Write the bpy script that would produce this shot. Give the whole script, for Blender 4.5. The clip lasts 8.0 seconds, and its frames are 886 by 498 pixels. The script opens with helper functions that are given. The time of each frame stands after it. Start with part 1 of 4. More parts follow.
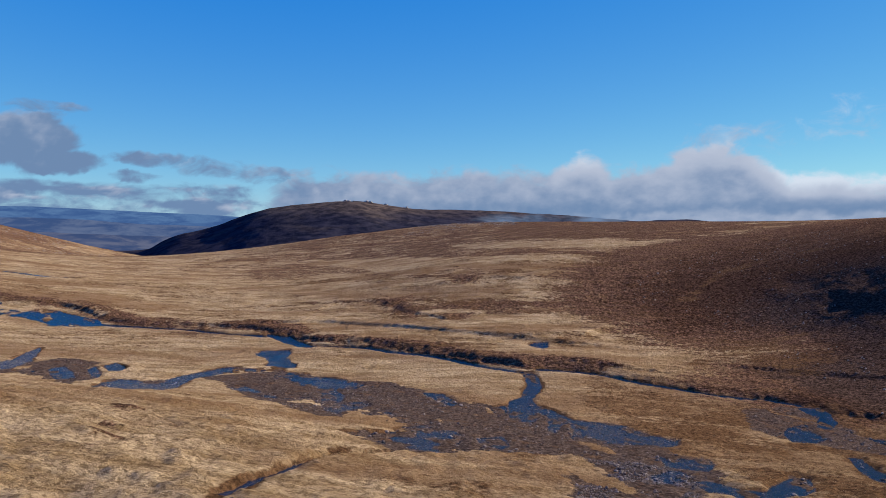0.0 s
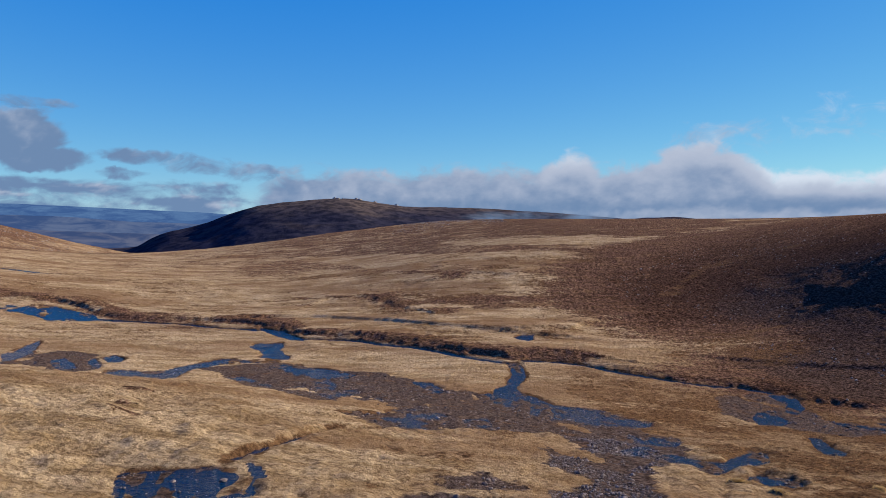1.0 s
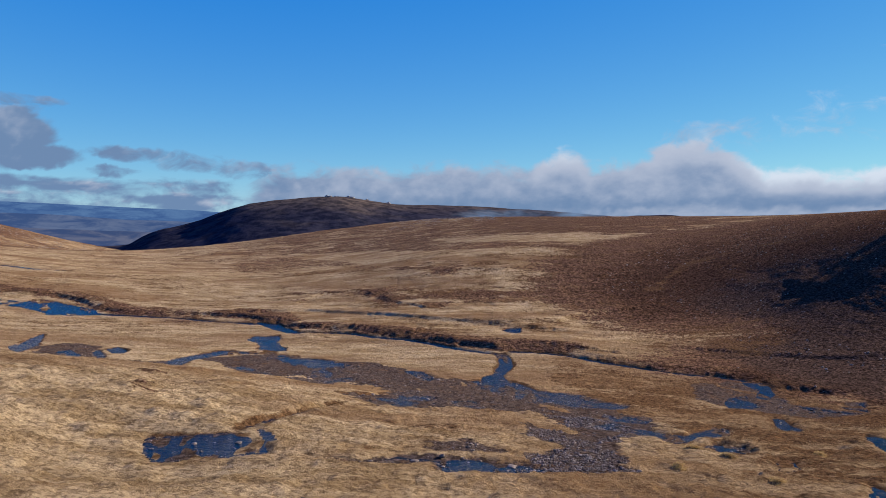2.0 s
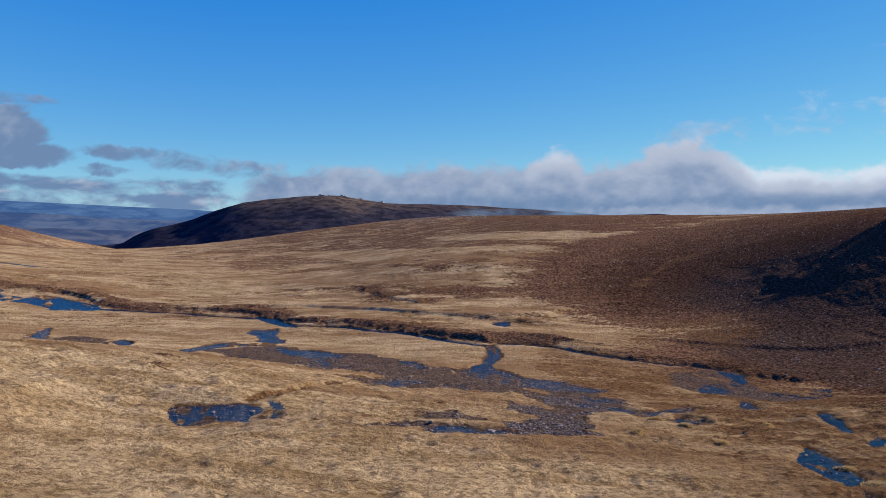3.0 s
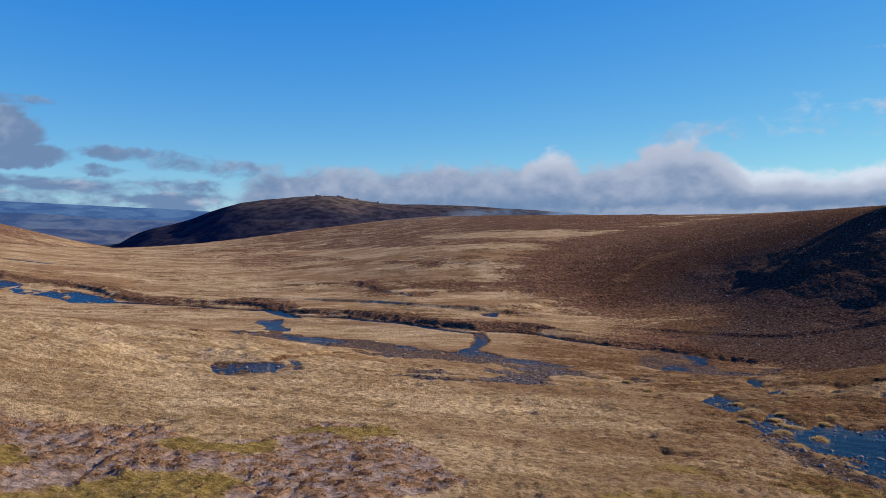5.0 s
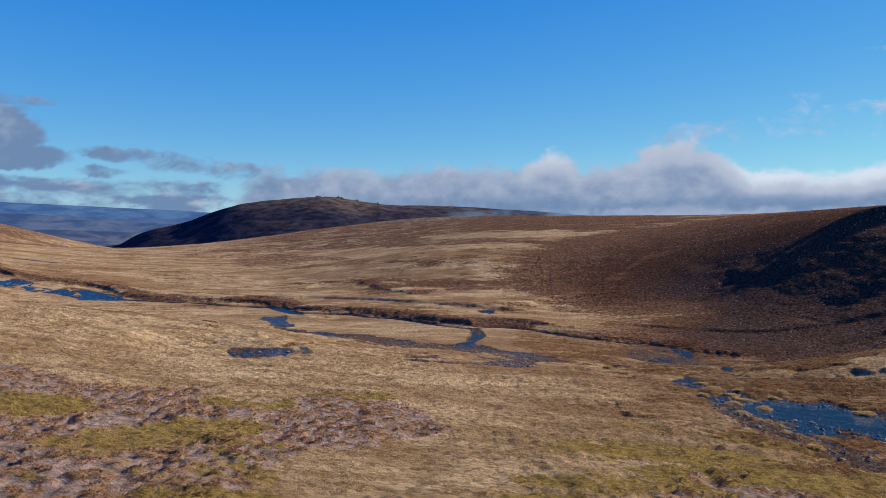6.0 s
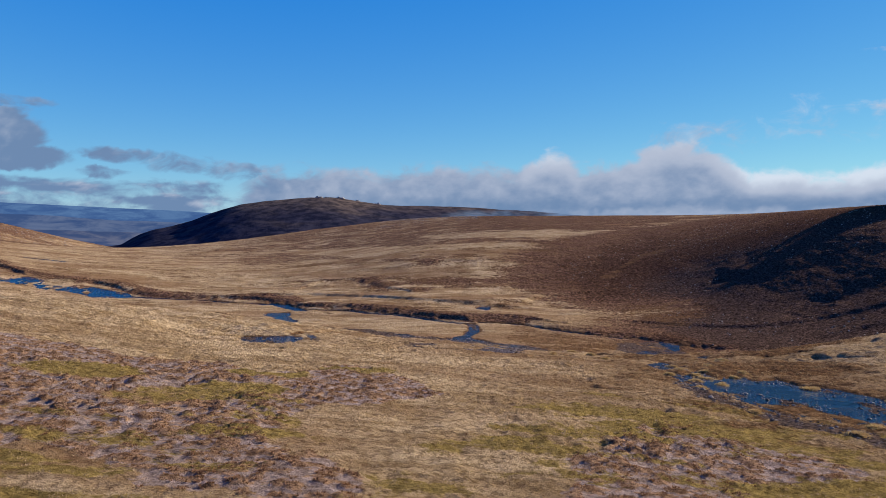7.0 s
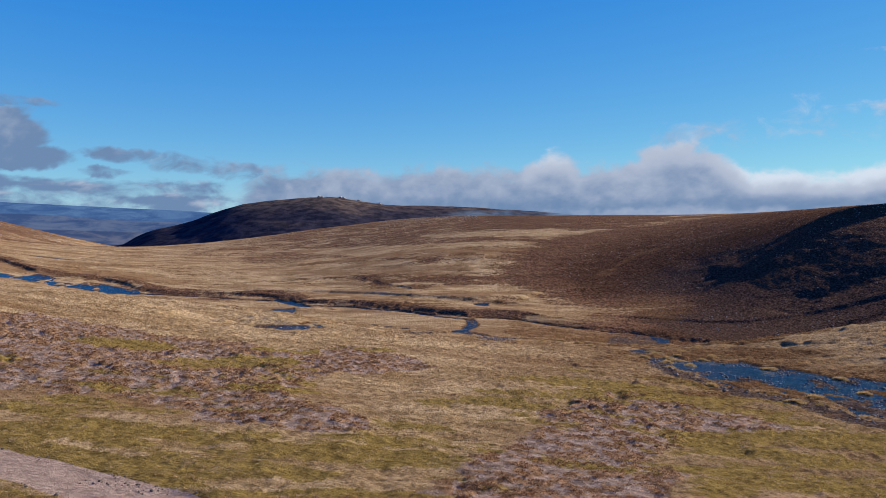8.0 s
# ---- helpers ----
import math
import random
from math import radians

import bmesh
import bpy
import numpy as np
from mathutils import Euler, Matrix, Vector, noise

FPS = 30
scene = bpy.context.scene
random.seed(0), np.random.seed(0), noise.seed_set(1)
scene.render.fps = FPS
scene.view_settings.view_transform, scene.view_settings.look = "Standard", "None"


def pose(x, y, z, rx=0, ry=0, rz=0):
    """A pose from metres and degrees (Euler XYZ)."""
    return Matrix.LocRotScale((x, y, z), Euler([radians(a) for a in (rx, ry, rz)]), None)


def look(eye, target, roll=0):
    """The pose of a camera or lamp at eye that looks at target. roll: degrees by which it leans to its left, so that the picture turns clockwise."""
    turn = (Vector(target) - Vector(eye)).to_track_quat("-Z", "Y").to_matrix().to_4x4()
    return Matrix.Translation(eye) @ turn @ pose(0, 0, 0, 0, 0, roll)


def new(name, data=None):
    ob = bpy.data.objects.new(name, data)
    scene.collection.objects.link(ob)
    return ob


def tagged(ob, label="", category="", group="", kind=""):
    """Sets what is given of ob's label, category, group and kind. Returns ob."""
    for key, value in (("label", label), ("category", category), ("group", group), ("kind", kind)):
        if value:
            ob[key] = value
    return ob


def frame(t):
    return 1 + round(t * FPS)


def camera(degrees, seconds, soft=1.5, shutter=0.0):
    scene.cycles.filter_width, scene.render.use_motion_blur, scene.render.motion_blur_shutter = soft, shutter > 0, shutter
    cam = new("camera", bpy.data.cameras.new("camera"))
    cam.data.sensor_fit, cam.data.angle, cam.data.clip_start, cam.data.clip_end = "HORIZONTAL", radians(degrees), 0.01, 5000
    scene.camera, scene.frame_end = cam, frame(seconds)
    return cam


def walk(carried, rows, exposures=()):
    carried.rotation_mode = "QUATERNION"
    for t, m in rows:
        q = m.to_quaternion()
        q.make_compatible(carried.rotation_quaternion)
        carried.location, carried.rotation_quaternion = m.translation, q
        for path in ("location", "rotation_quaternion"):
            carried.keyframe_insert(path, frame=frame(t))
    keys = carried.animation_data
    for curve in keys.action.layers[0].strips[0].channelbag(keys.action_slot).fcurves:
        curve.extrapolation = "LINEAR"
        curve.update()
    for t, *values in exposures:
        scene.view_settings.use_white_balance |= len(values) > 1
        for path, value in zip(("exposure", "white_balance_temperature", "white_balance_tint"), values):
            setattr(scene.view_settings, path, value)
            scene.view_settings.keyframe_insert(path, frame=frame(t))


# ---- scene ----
from itertools import chain

# ---- camera ----
cam = camera(64.0, 8.0, soft=0.8)
ROWS = [
    (0, -4.09, 55.00, 2.39, 2.29, -1.65, -0.03),
    (0.5, -3.90, 52.43, 2.28, 1.84, -1.75, -0.02),
    (1, -3.69, 49.62, 2.16, 1.43, -1.85, -0.00),
    (1.5, -3.46, 46.58, 2.03, 1.11, -1.95, 0.05),
    (3, -2.70, 36.26, 1.58, 0.28, -2.09, 0.07),
    (3.5, -2.43, 32.61, 1.42, 0.12, -2.11, 0.10),
    (4, -2.15, 28.90, 1.26, 0.03, -2.10, 0.07),
    (4.5, -1.87, 25.20, 1.10, -0.01, -2.09, 0.08),
    (6, -1.06, 14.27, 0.62, -0.02, -1.97, 0.08),
    (6.5, -0.79, 10.66, 0.46, -0.03, -1.96, 0.02),
    (7, -0.53, 7.08, 0.31, -0.02, -1.94, -0.02),
    (7.5, -0.26, 3.53, 0.15, 0.02, -1.96, -0.03),
    (8, -0.00, 0.01, 0.00, 0.08, -1.95, -0.04),
]
walk(cam, [(t, pose(x, y, z, 90 + pitch, 0, yaw)) for t, x, y, z, yaw, pitch, roll in ROWS], [(0, 1.0), (8, 1.0)])

# ---- daylight ----
SUN_EL, SUN_AZ = radians(22), radians(62)
world = bpy.data.worlds.new("sky")
scene.world = world
world.use_nodes = True
wn = world.node_tree.nodes
sky = wn.new("ShaderNodeTexSky")
sky.sky_type, sky.sun_disc = "NISHITA", False
sky.sun_elevation, sky.sun_rotation = SUN_EL, SUN_AZ
sky.altitude, sky.air_density, sky.dust_density, sky.ozone_density = 700, 1.0, 0.0, 4.0
far_sky = wn.new("ShaderNodeTexSky")
far_sky.sky_type, far_sky.sun_disc = "NISHITA", False
far_sky.sun_elevation, far_sky.sun_rotation = SUN_EL, -SUN_AZ
far_sky.altitude, far_sky.air_density, far_sky.dust_density, far_sky.ozone_density = 700, 1.0, 0.0, 4.0
spread = wn.new("ShaderNodeMix")
spread.data_type = "RGBA"
spread.inputs[0].default_value = 0.28
world.node_tree.links.new(sky.outputs["Color"], spread.inputs[6])
world.node_tree.links.new(far_sky.outputs["Color"], spread.inputs[7])
tone = wn.new("ShaderNodeMix")
tone.data_type, tone.blend_type = "RGBA", "MULTIPLY"
tone.inputs[0].default_value, tone.inputs[7].default_value = 1.0, (0.75, 0.85, 0.34, 1)
wn["Background"].inputs["Strength"].default_value = 0.056
world.node_tree.links.new(spread.outputs[2], tone.inputs[6])
veil = wn.new("ShaderNodeMix")
veil.data_type, veil.blend_type = "RGBA", "ADD"
veil.inputs[0].default_value, veil.inputs[7].default_value = 1.0, (0.0, 0.1, 4.75, 1)
world.node_tree.links.new(tone.outputs[2], veil.inputs[6])
less = wn.new("ShaderNodeMix")
less.data_type, less.blend_type = "RGBA", "SUBTRACT"
less.inputs[0].default_value, less.inputs[7].default_value = 1.0, (0.66, 0.0, 0.0, 1)
floor_tone = wn.new("ShaderNodeMix")
floor_tone.data_type, floor_tone.blend_type = "RGBA", "LIGHTEN"
floor_tone.inputs[0].default_value, floor_tone.inputs[7].default_value = 1.0, (0.12, 0.6, 2.0, 1)
world.node_tree.links.new(veil.outputs[2], less.inputs[6])
world.node_tree.links.new(less.outputs[2], floor_tone.inputs[6])
world.node_tree.links.new(floor_tone.outputs[2], wn["Background"].inputs["Color"])
sun = new("sun", bpy.data.lights.new("sun", "SUN"))
sun.data.energy, sun.data.angle, sun.data.color = 4.75, radians(0.5), (1.0, 0.86, 0.66)
toward = Vector((math.sin(SUN_AZ) * math.cos(SUN_EL), math.cos(SUN_AZ) * math.cos(SUN_EL), math.sin(SUN_EL)))
sun.matrix_world = look(toward * 50, (0, 0, 0))


# ---- small tools ----
rng = np.random.default_rng(7)
TABLE = rng.random((256, 256))


def value_noise(x, y):
    xi, yi = np.floor(x).astype(int), np.floor(y).astype(int)
    fx, fy = x - xi, y - yi
    fx, fy = fx * fx * fx * (fx * (fx * 6 - 15) + 10), fy * fy * fy * (fy * (fy * 6 - 15) + 10)
    a, b = TABLE[xi & 255, yi & 255], TABLE[(xi + 1) & 255, yi & 255]
    c, d = TABLE[xi & 255, (yi + 1) & 255], TABLE[(xi + 1) & 255, (yi + 1) & 255]
    return (a + (b - a) * fx) * (1 - fy) + (c + (d - c) * fx) * fy


def fbm(x, y, size, octaves=4, seed=0.0, gain=0.5):
    """Smooth noise from -1 to 1, with its largest swells about size metres apart."""
    total, amp, norm = 0.0, 1.0, 0.0
    x, y = np.asarray(x, float) / size + seed * 17.3 + 500, np.asarray(y, float) / size + seed * 9.1 + 500
    for _ in range(octaves):
        total, norm = total + amp * (2 * value_noise(x, y) - 1), norm + amp
        x, y, amp = x * 2.03 + 11.7, y * 1.97 + 5.3, amp * gain
    return total / norm


def clump_cells(x, y, size, seed):
    """Rounded clumps on a jittered grid: how high one stands at a place (0 to 1)."""
    u, v = np.asarray(x, float) / size + seed * 13.7 + 300, np.asarray(y, float) / size + seed * 7.9 + 300
    iu, iv = np.floor(u).astype(int), np.floor(v).astype(int)
    best = np.zeros(np.shape(u))
    for du in (-1, 0, 1):
        for dv in (-1, 0, 1):
            a, b = (iu + du) & 255, (iv + dv) & 255
            cu, cv = iu + du + 0.15 + 0.7 * TABLE[a, b], iv + dv + 0.15 + 0.7 * TABLE[b, (a + 91) & 255]
            tall, wide = TABLE[(a + 37) & 255, (b + 59) & 255], 0.34 + 0.26 * TABLE[(b + 17) & 255, a]
            d2 = (((u - cu) * 0.8) ** 2 + (v - cv) ** 2) / wide ** 2
            best = np.maximum(best, (0.35 + 0.65 * tall) * np.sqrt(np.maximum(1 - d2, 0)))
    return best


def smooth(a, b, x):
    t = np.clip((x - a) / (b - a), 0, 1)
    return t * t * (3 - 2 * t)


def line_distance(pts, x, y):
    """Distance to a polyline, and on which side of it a point lies (1: to the left of its way)."""
    best, side = np.full(x.shape, 1e9), np.zeros(x.shape)
    for (ax, ay), (bx, by) in zip(pts, pts[1:]):
        ux, uy = bx - ax, by - ay
        t = np.clip(((x - ax) * ux + (y - ay) * uy) / (ux * ux + uy * uy), 0, 1)
        d = np.hypot(x - ax - t * ux, y - ay - t * uy)
        near = d < best
        best = np.where(near, d, best)
        side = np.where(near, np.sign(ux * (y - ay) - uy * (x - ax)), side)
    return best, side


def area_distance(pts, x, y):
    """Signed distance to a closed outline, negative within."""
    loop = list(pts) + [pts[0]]
    d, _ = line_distance(loop, x, y)
    inside = np.zeros(x.shape, bool)
    for (ax, ay), (bx, by) in zip(loop, loop[1:]):
        if ay != by:
            inside ^= ((ay > y) != (by > y)) & (x < (bx - ax) * (y - ay) / (by - ay) + ax)
    return np.where(inside, -d, d)


def mesh_from(name, verts, faces, smooth_shade=True, **attributes):
    """One mesh from arrays: verts (n, 3), faces (m, 3 or 4), and attributes of a number a vertex."""
    me = bpy.data.meshes.new(name)
    verts, faces = np.asarray(verts, np.float32), np.asarray(faces, np.int32)
    me.vertices.add(len(verts))
    me.vertices.foreach_set("co", verts.ravel())
    me.loops.add(faces.size)
    me.loops.foreach_set("vertex_index", faces.ravel())
    me.polygons.add(len(faces))
    me.polygons.foreach_set("loop_start", np.arange(0, faces.size, faces.shape[1], dtype=np.int32))
    me.polygons.foreach_set("use_smooth", np.full(len(faces), smooth_shade))
    for key, values in attributes.items():
        me.attributes.new(key, "FLOAT", "POINT").data.foreach_set("value", np.asarray(values, np.float32).ravel())
    me.update()
    me.validate()
    return me


def sheet_faces(rows, cols):
    i = np.arange(rows - 1)[:, None] * cols + np.arange(cols - 1)[None]
    return np.stack([i, i + 1, i + cols + 1, i + cols], -1).reshape(-1, 4)


# ---- materials ----
class Nodes:
    """A short way to write node trees."""

    def __init__(self, name, surface=True):
        self.mat = bpy.data.materials.new(name)
        self.mat.use_nodes = True
        self.tree = self.mat.node_tree
        self.bsdf = self.tree.nodes["Principled BSDF"]
        self.out = self.tree.nodes["Material Output"]

    def add(self, kind, **inputs):
        node = self.tree.nodes.new("ShaderNode" + kind)
        for key, value in inputs.items():
            self.put(node, key.replace("_", " "), value)
        return node

    def put(self, node, key, value):
        socket = node.inputs[int(key)] if key.isdigit() else node.inputs[key]
        if isinstance(value, bpy.types.NodeSocket):
            self.tree.links.new(value, socket)
        else:
            socket.default_value = (*value, 1) if isinstance(value, tuple) and len(value) == 3 and socket.type == "RGBA" else value

    def attr(self, name):
        node = self.add("Attribute")
        node.attribute_name = name
        return node.outputs["Fac"]

    def place(self, sx=1.0, sy=1.0, sz=1.0, turn=0.0):
        m = self.add("Mapping", Vector=self.add("TexCoord").outputs["Object"])
        m.inputs["Scale"].default_value = (sx, sy, sz)
        m.inputs["Rotation"].default_value = (0, 0, turn)
        return m.outputs["Vector"]

    def noise(self, vector, scale, detail=4.0, rough=0.6, twist=0.0):
        return self.add("TexNoise", Vector=vector, Scale=scale, Detail=detail, Roughness=rough, Distortion=twist).outputs["Fac"]

    def math(self, kind, a, b=0.0, c=0.0, clamp=False):
        node = self.add("Math")
        node.operation, node.use_clamp = kind, clamp
        for k, v in enumerate((a, b, c)):
            self.put(node, str(k), v)
        return node.outputs[0]

    def step(self, x, low, high, to_low=0.0, to_high=1.0):
        node = self.add("MapRange", Value=x)
        node.interpolation_type = "SMOOTHSTEP"
        for k, v in zip(("From Min", "From Max", "To Min", "To Max"), (low, high, to_low, to_high)):
            self.put(node, k, v)
        return node.outputs["Result"]

    def mix(self, fac, a, b, kind="MIX"):
        node = self.add("Mix")
        node.data_type, node.blend_type = "RGBA", kind
        self.put(node, "0", fac)
        for k, v in ((6, a), (7, b)):
            self.put(node, str(k), v)
        return node.outputs[2]

    def bump(self, height, distance, strength=1.0, normal=None):
        node = self.add("Bump", Height=height, Distance=distance, Strength=strength)
        if normal:
            self.put(node, "Normal", normal)
        return node.outputs["Normal"]

    def set(self, **inputs):
        for key, value in inputs.items():
            self.put(self.bsdf, key.replace("_", " "), value)
        return self.mat


def ground_material():
    n = Nodes("moorland")
    p = n.place()
    streak = n.place(0.35, 1.0, 1.0, radians(-12))
    fine, mid, broad = n.noise(p, 1.9, 7, 0.78), n.noise(streak, 0.3, 8, 0.7, 0.4), n.noise(streak, 0.05, 5, 0.6, 0.5)
    clump = n.noise(streak, 1.1, 5, 0.65, 0.2)
    grass = n.mix(n.step(mid, 0.38, 0.62), (0.32, 0.215, 0.111), (0.575, 0.426, 0.255))
    grass = n.mix(n.step(fine, 0.43, 0.53), n.mix(0.62, grass, (0.11, 0.064, 0.03)), grass)
    grass = n.mix(n.step(clump, 0.56, 0.68, 0.0, 0.35), grass, n.mix(n.step(fine, 0.4, 0.6), (0.10, 0.055, 0.027), (0.30, 0.18, 0.09)))
    grass = n.mix(n.step(broad, 0.46, 0.62, 0.0, 0.7), grass, (0.20, 0.11, 0.055))
    grass = n.mix(n.math("MULTIPLY", n.attr("sere"), 0.95, clamp=True), grass, n.mix(n.step(fine, 0.4, 0.6), (0.11, 0.066, 0.035), (0.29, 0.187, 0.102)))
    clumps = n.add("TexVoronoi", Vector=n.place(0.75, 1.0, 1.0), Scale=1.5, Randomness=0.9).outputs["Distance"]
    # near-black between heather clumps: the shade in their gaps, put in the colour
    gap_shade = n.step(clumps, 0.38, 0.72)
    heath = n.mix(n.step(fine, 0.42, 0.58), (0.06, 0.031, 0.02), (0.25, 0.142, 0.096))
    heath = n.mix(n.step(mid, 0.42, 0.68), heath, n.mix(n.step(fine, 0.4, 0.6), (0.09, 0.048, 0.025), (0.31, 0.185, 0.10)))
    mauve = n.mix(n.step(fine, 0.36, 0.64), (0.175, 0.125, 0.104), (0.42, 0.325, 0.287))
    mauve = n.mix(n.step(n.math("ADD", n.attr("clump"), n.math("MULTIPLY", n.math("SUBTRACT", fine, 0.5), 0.9)), 0.34, 0.52, 0.0, 0.85), mauve, n.mix(n.step(fine, 0.38, 0.62), (0.12, 0.062, 0.03), (0.38, 0.225, 0.12)))
    moss = n.mix(n.step(fine, 0.32, 0.7), (0.12, 0.08, 0.026), (0.37, 0.265, 0.09))
    rush = n.mix(n.step(fine, 0.35, 0.65), (0.05, 0.027, 0.015), (0.21, 0.118, 0.058))
    cell = n.add("TexVoronoi", Vector=p, Scale=3.4, Randomness=1.0)
    stone = n.mix(n.step(cell.outputs["Distance"], 0.35, 0.8, 0.0, 0.55), n.mix(n.step(n.noise(p, 1.7), 0.35, 0.65), (0.06, 0.041, 0.034), (0.17, 0.124, 0.104)), (0.02, 0.013, 0.01))
    stone = n.mix(n.step(n.noise(p, 0.45, 6, 0.7), 0.5, 0.66, 0.0, 0.8), stone, n.mix(n.step(fine, 0.4, 0.6), (0.05, 0.027, 0.015), (0.20, 0.115, 0.065)))
    trod = n.mix(n.step(fine, 0.3, 0.7), (0.34, 0.245, 0.2), (0.54, 0.41, 0.35))
    edge = n.math("SUBTRACT", n.noise(p, 0.8, 8, 0.75), 0.5)

    def over(base, name, colour, wobble=1.1, soft=0.12):
        m = n.math("ADD", n.attr(name), n.math("MULTIPLY", edge, wobble))
        return n.mix(n.step(m, 0.5 - soft, 0.5 + soft), base, colour)

    coarse = n.math("SUBTRACT", n.noise(streak, 0.22, 9, 0.75, 0.3), 0.5)
    edge = n.math("ADD", n.math("MULTIPLY", edge, 0.75), n.math("MULTIPLY", coarse, 0.75))
    # dark brown heather, deepened to paint in shade on slope and valley floor
    dimmed_heather = n.mix(n.step(fine, 0.43, 0.57), (0.03, 0.016, 0.0105), (0.15, 0.082, 0.056))
    dimmed_heather = n.mix(n.step(coarse, -0.02, 0.12, 0.0, 0.7), dimmed_heather, n.mix(n.step(fine, 0.4, 0.6), (0.045, 0.022, 0.012), (0.20, 0.108, 0.06)))
    # near-black heather colour for the slope's deepest painted shade
    shaded_heather = n.mix(n.step(fine, 0.43, 0.58), (0.028, 0.018, 0.014), (0.15, 0.096, 0.075))
    heath = n.mix(n.math("MULTIPLY", gap_shade, 0.6), heath, (0.022, 0.012, 0.008))
    dimmed_heather = n.mix(n.math("MULTIPLY", gap_shade, 0.6), dimmed_heather, (0.009, 0.005, 0.0035))
    shaded_heather = n.mix(n.math("MULTIPLY", gap_shade, 0.5), shaded_heather, (0.007, 0.004, 0.003))
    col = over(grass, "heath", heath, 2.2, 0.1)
    col = over(col, "dark", dimmed_heather, 2.6, 0.22)
    col = over(col, "slope_shade", shaded_heather, 2.0, 0.3)
    col = over(col, "mauve", mauve, 1.1, 0.1)
    col = over(col, "moss", moss, 2.3, 0.12)
    col = over(col, "rush", rush, 2.0, 0.18)
    col = over(col, "gravel", stone, 1.5, 0.09)
    col = over(col, "track", trod, 0.5, 0.06)
    lumps = n.math("ADD", n.math("MULTIPLY", n.noise(n.place(0.55, 1.1, 1.0), 1.3, 8, 0.7), 0.7), n.math("MULTIPLY", fine, 0.3))
    n.set(Base_Color=col, Roughness=0.95, Normal=n.bump(lumps, 1.4, 1.0))
    n.bsdf.inputs["Specular IOR Level"].default_value = 0.0
    return n.mat


def water_material():
    n = Nodes("stream_water")
    p = n.place(0.8, 1.5, 1.0)
    ripple = n.math("ADD", n.math("MULTIPLY", n.noise(p, 1.4, 3, 0.55), 0.6), n.math("MULTIPLY", n.noise(p, 6.0, 2, 0.5), 0.25))
    n.set(Base_Color=(0.002, 0.013, 0.034), Roughness=0.04, IOR=1.33, Normal=n.bump(ripple, 0.3, 1.0))
    return n.mat


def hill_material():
    n = Nodes("hazy_hill_heather")
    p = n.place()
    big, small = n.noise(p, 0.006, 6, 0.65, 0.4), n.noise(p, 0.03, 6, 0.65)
    # blue-black heather colour, with the hill's haze and cloud shade painted in
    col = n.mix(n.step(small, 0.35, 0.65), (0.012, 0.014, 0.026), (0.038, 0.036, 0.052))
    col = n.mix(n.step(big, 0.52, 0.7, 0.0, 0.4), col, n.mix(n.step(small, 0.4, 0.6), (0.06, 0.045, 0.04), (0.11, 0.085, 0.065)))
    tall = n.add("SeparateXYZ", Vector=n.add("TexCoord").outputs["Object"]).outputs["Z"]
    # browner towards the top: sunlight on the upper hill, painted by height
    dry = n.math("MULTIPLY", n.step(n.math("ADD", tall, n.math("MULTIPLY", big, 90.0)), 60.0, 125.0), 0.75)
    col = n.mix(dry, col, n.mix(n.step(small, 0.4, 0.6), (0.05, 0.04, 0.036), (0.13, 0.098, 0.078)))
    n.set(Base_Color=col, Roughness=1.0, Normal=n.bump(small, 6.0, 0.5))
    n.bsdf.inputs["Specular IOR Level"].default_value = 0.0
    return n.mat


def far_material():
    """Hills at the limit of sight: a plain backdrop that glows, with haze and shadow patches painted into its bluish
    colour.
    """
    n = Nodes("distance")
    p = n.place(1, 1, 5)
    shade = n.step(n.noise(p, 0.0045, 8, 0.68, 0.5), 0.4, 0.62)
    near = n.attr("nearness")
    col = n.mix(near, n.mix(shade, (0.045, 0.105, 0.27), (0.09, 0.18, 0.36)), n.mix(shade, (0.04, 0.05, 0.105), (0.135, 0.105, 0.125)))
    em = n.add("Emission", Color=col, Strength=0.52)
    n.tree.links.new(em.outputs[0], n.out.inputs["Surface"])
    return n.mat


def cloud_material():
    n = Nodes("cloud")
    p = n.place(1, 1, 1.8)
    wisp = n.noise(p, 0.0045, 9, 0.62, 0.5)
    dens = n.math("ADD", n.attr("thickness"), n.math("MULTIPLY", n.math("SUBTRACT", wisp, 0.5), 1.0))
    light = n.math("ADD", n.attr("brightness"), n.math("MULTIPLY", n.math("SUBTRACT", n.noise(p, 0.006, 7, 0.6), 0.5), 0.3))
    col = n.mix(n.step(light, 0.1, 0.6), (0.15, 0.245, 0.415), (0.43, 0.49, 0.62))
    col = n.mix(n.step(light, 0.55, 1.05), col, (0.64, 0.72, 0.83))
    em = n.add("Emission", Color=col, Strength=0.52)
    clear = n.add("BsdfTransparent")
    both = n.add("MixShader")
    n.put(both, "0", n.step(dens, 0.22, 0.68))
    n.tree.links.new(clear.outputs[0], both.inputs[1])
    n.tree.links.new(em.outputs[0], both.inputs[2])
    n.tree.links.new(both.outputs[0], n.out.inputs["Surface"])
    return n.mat


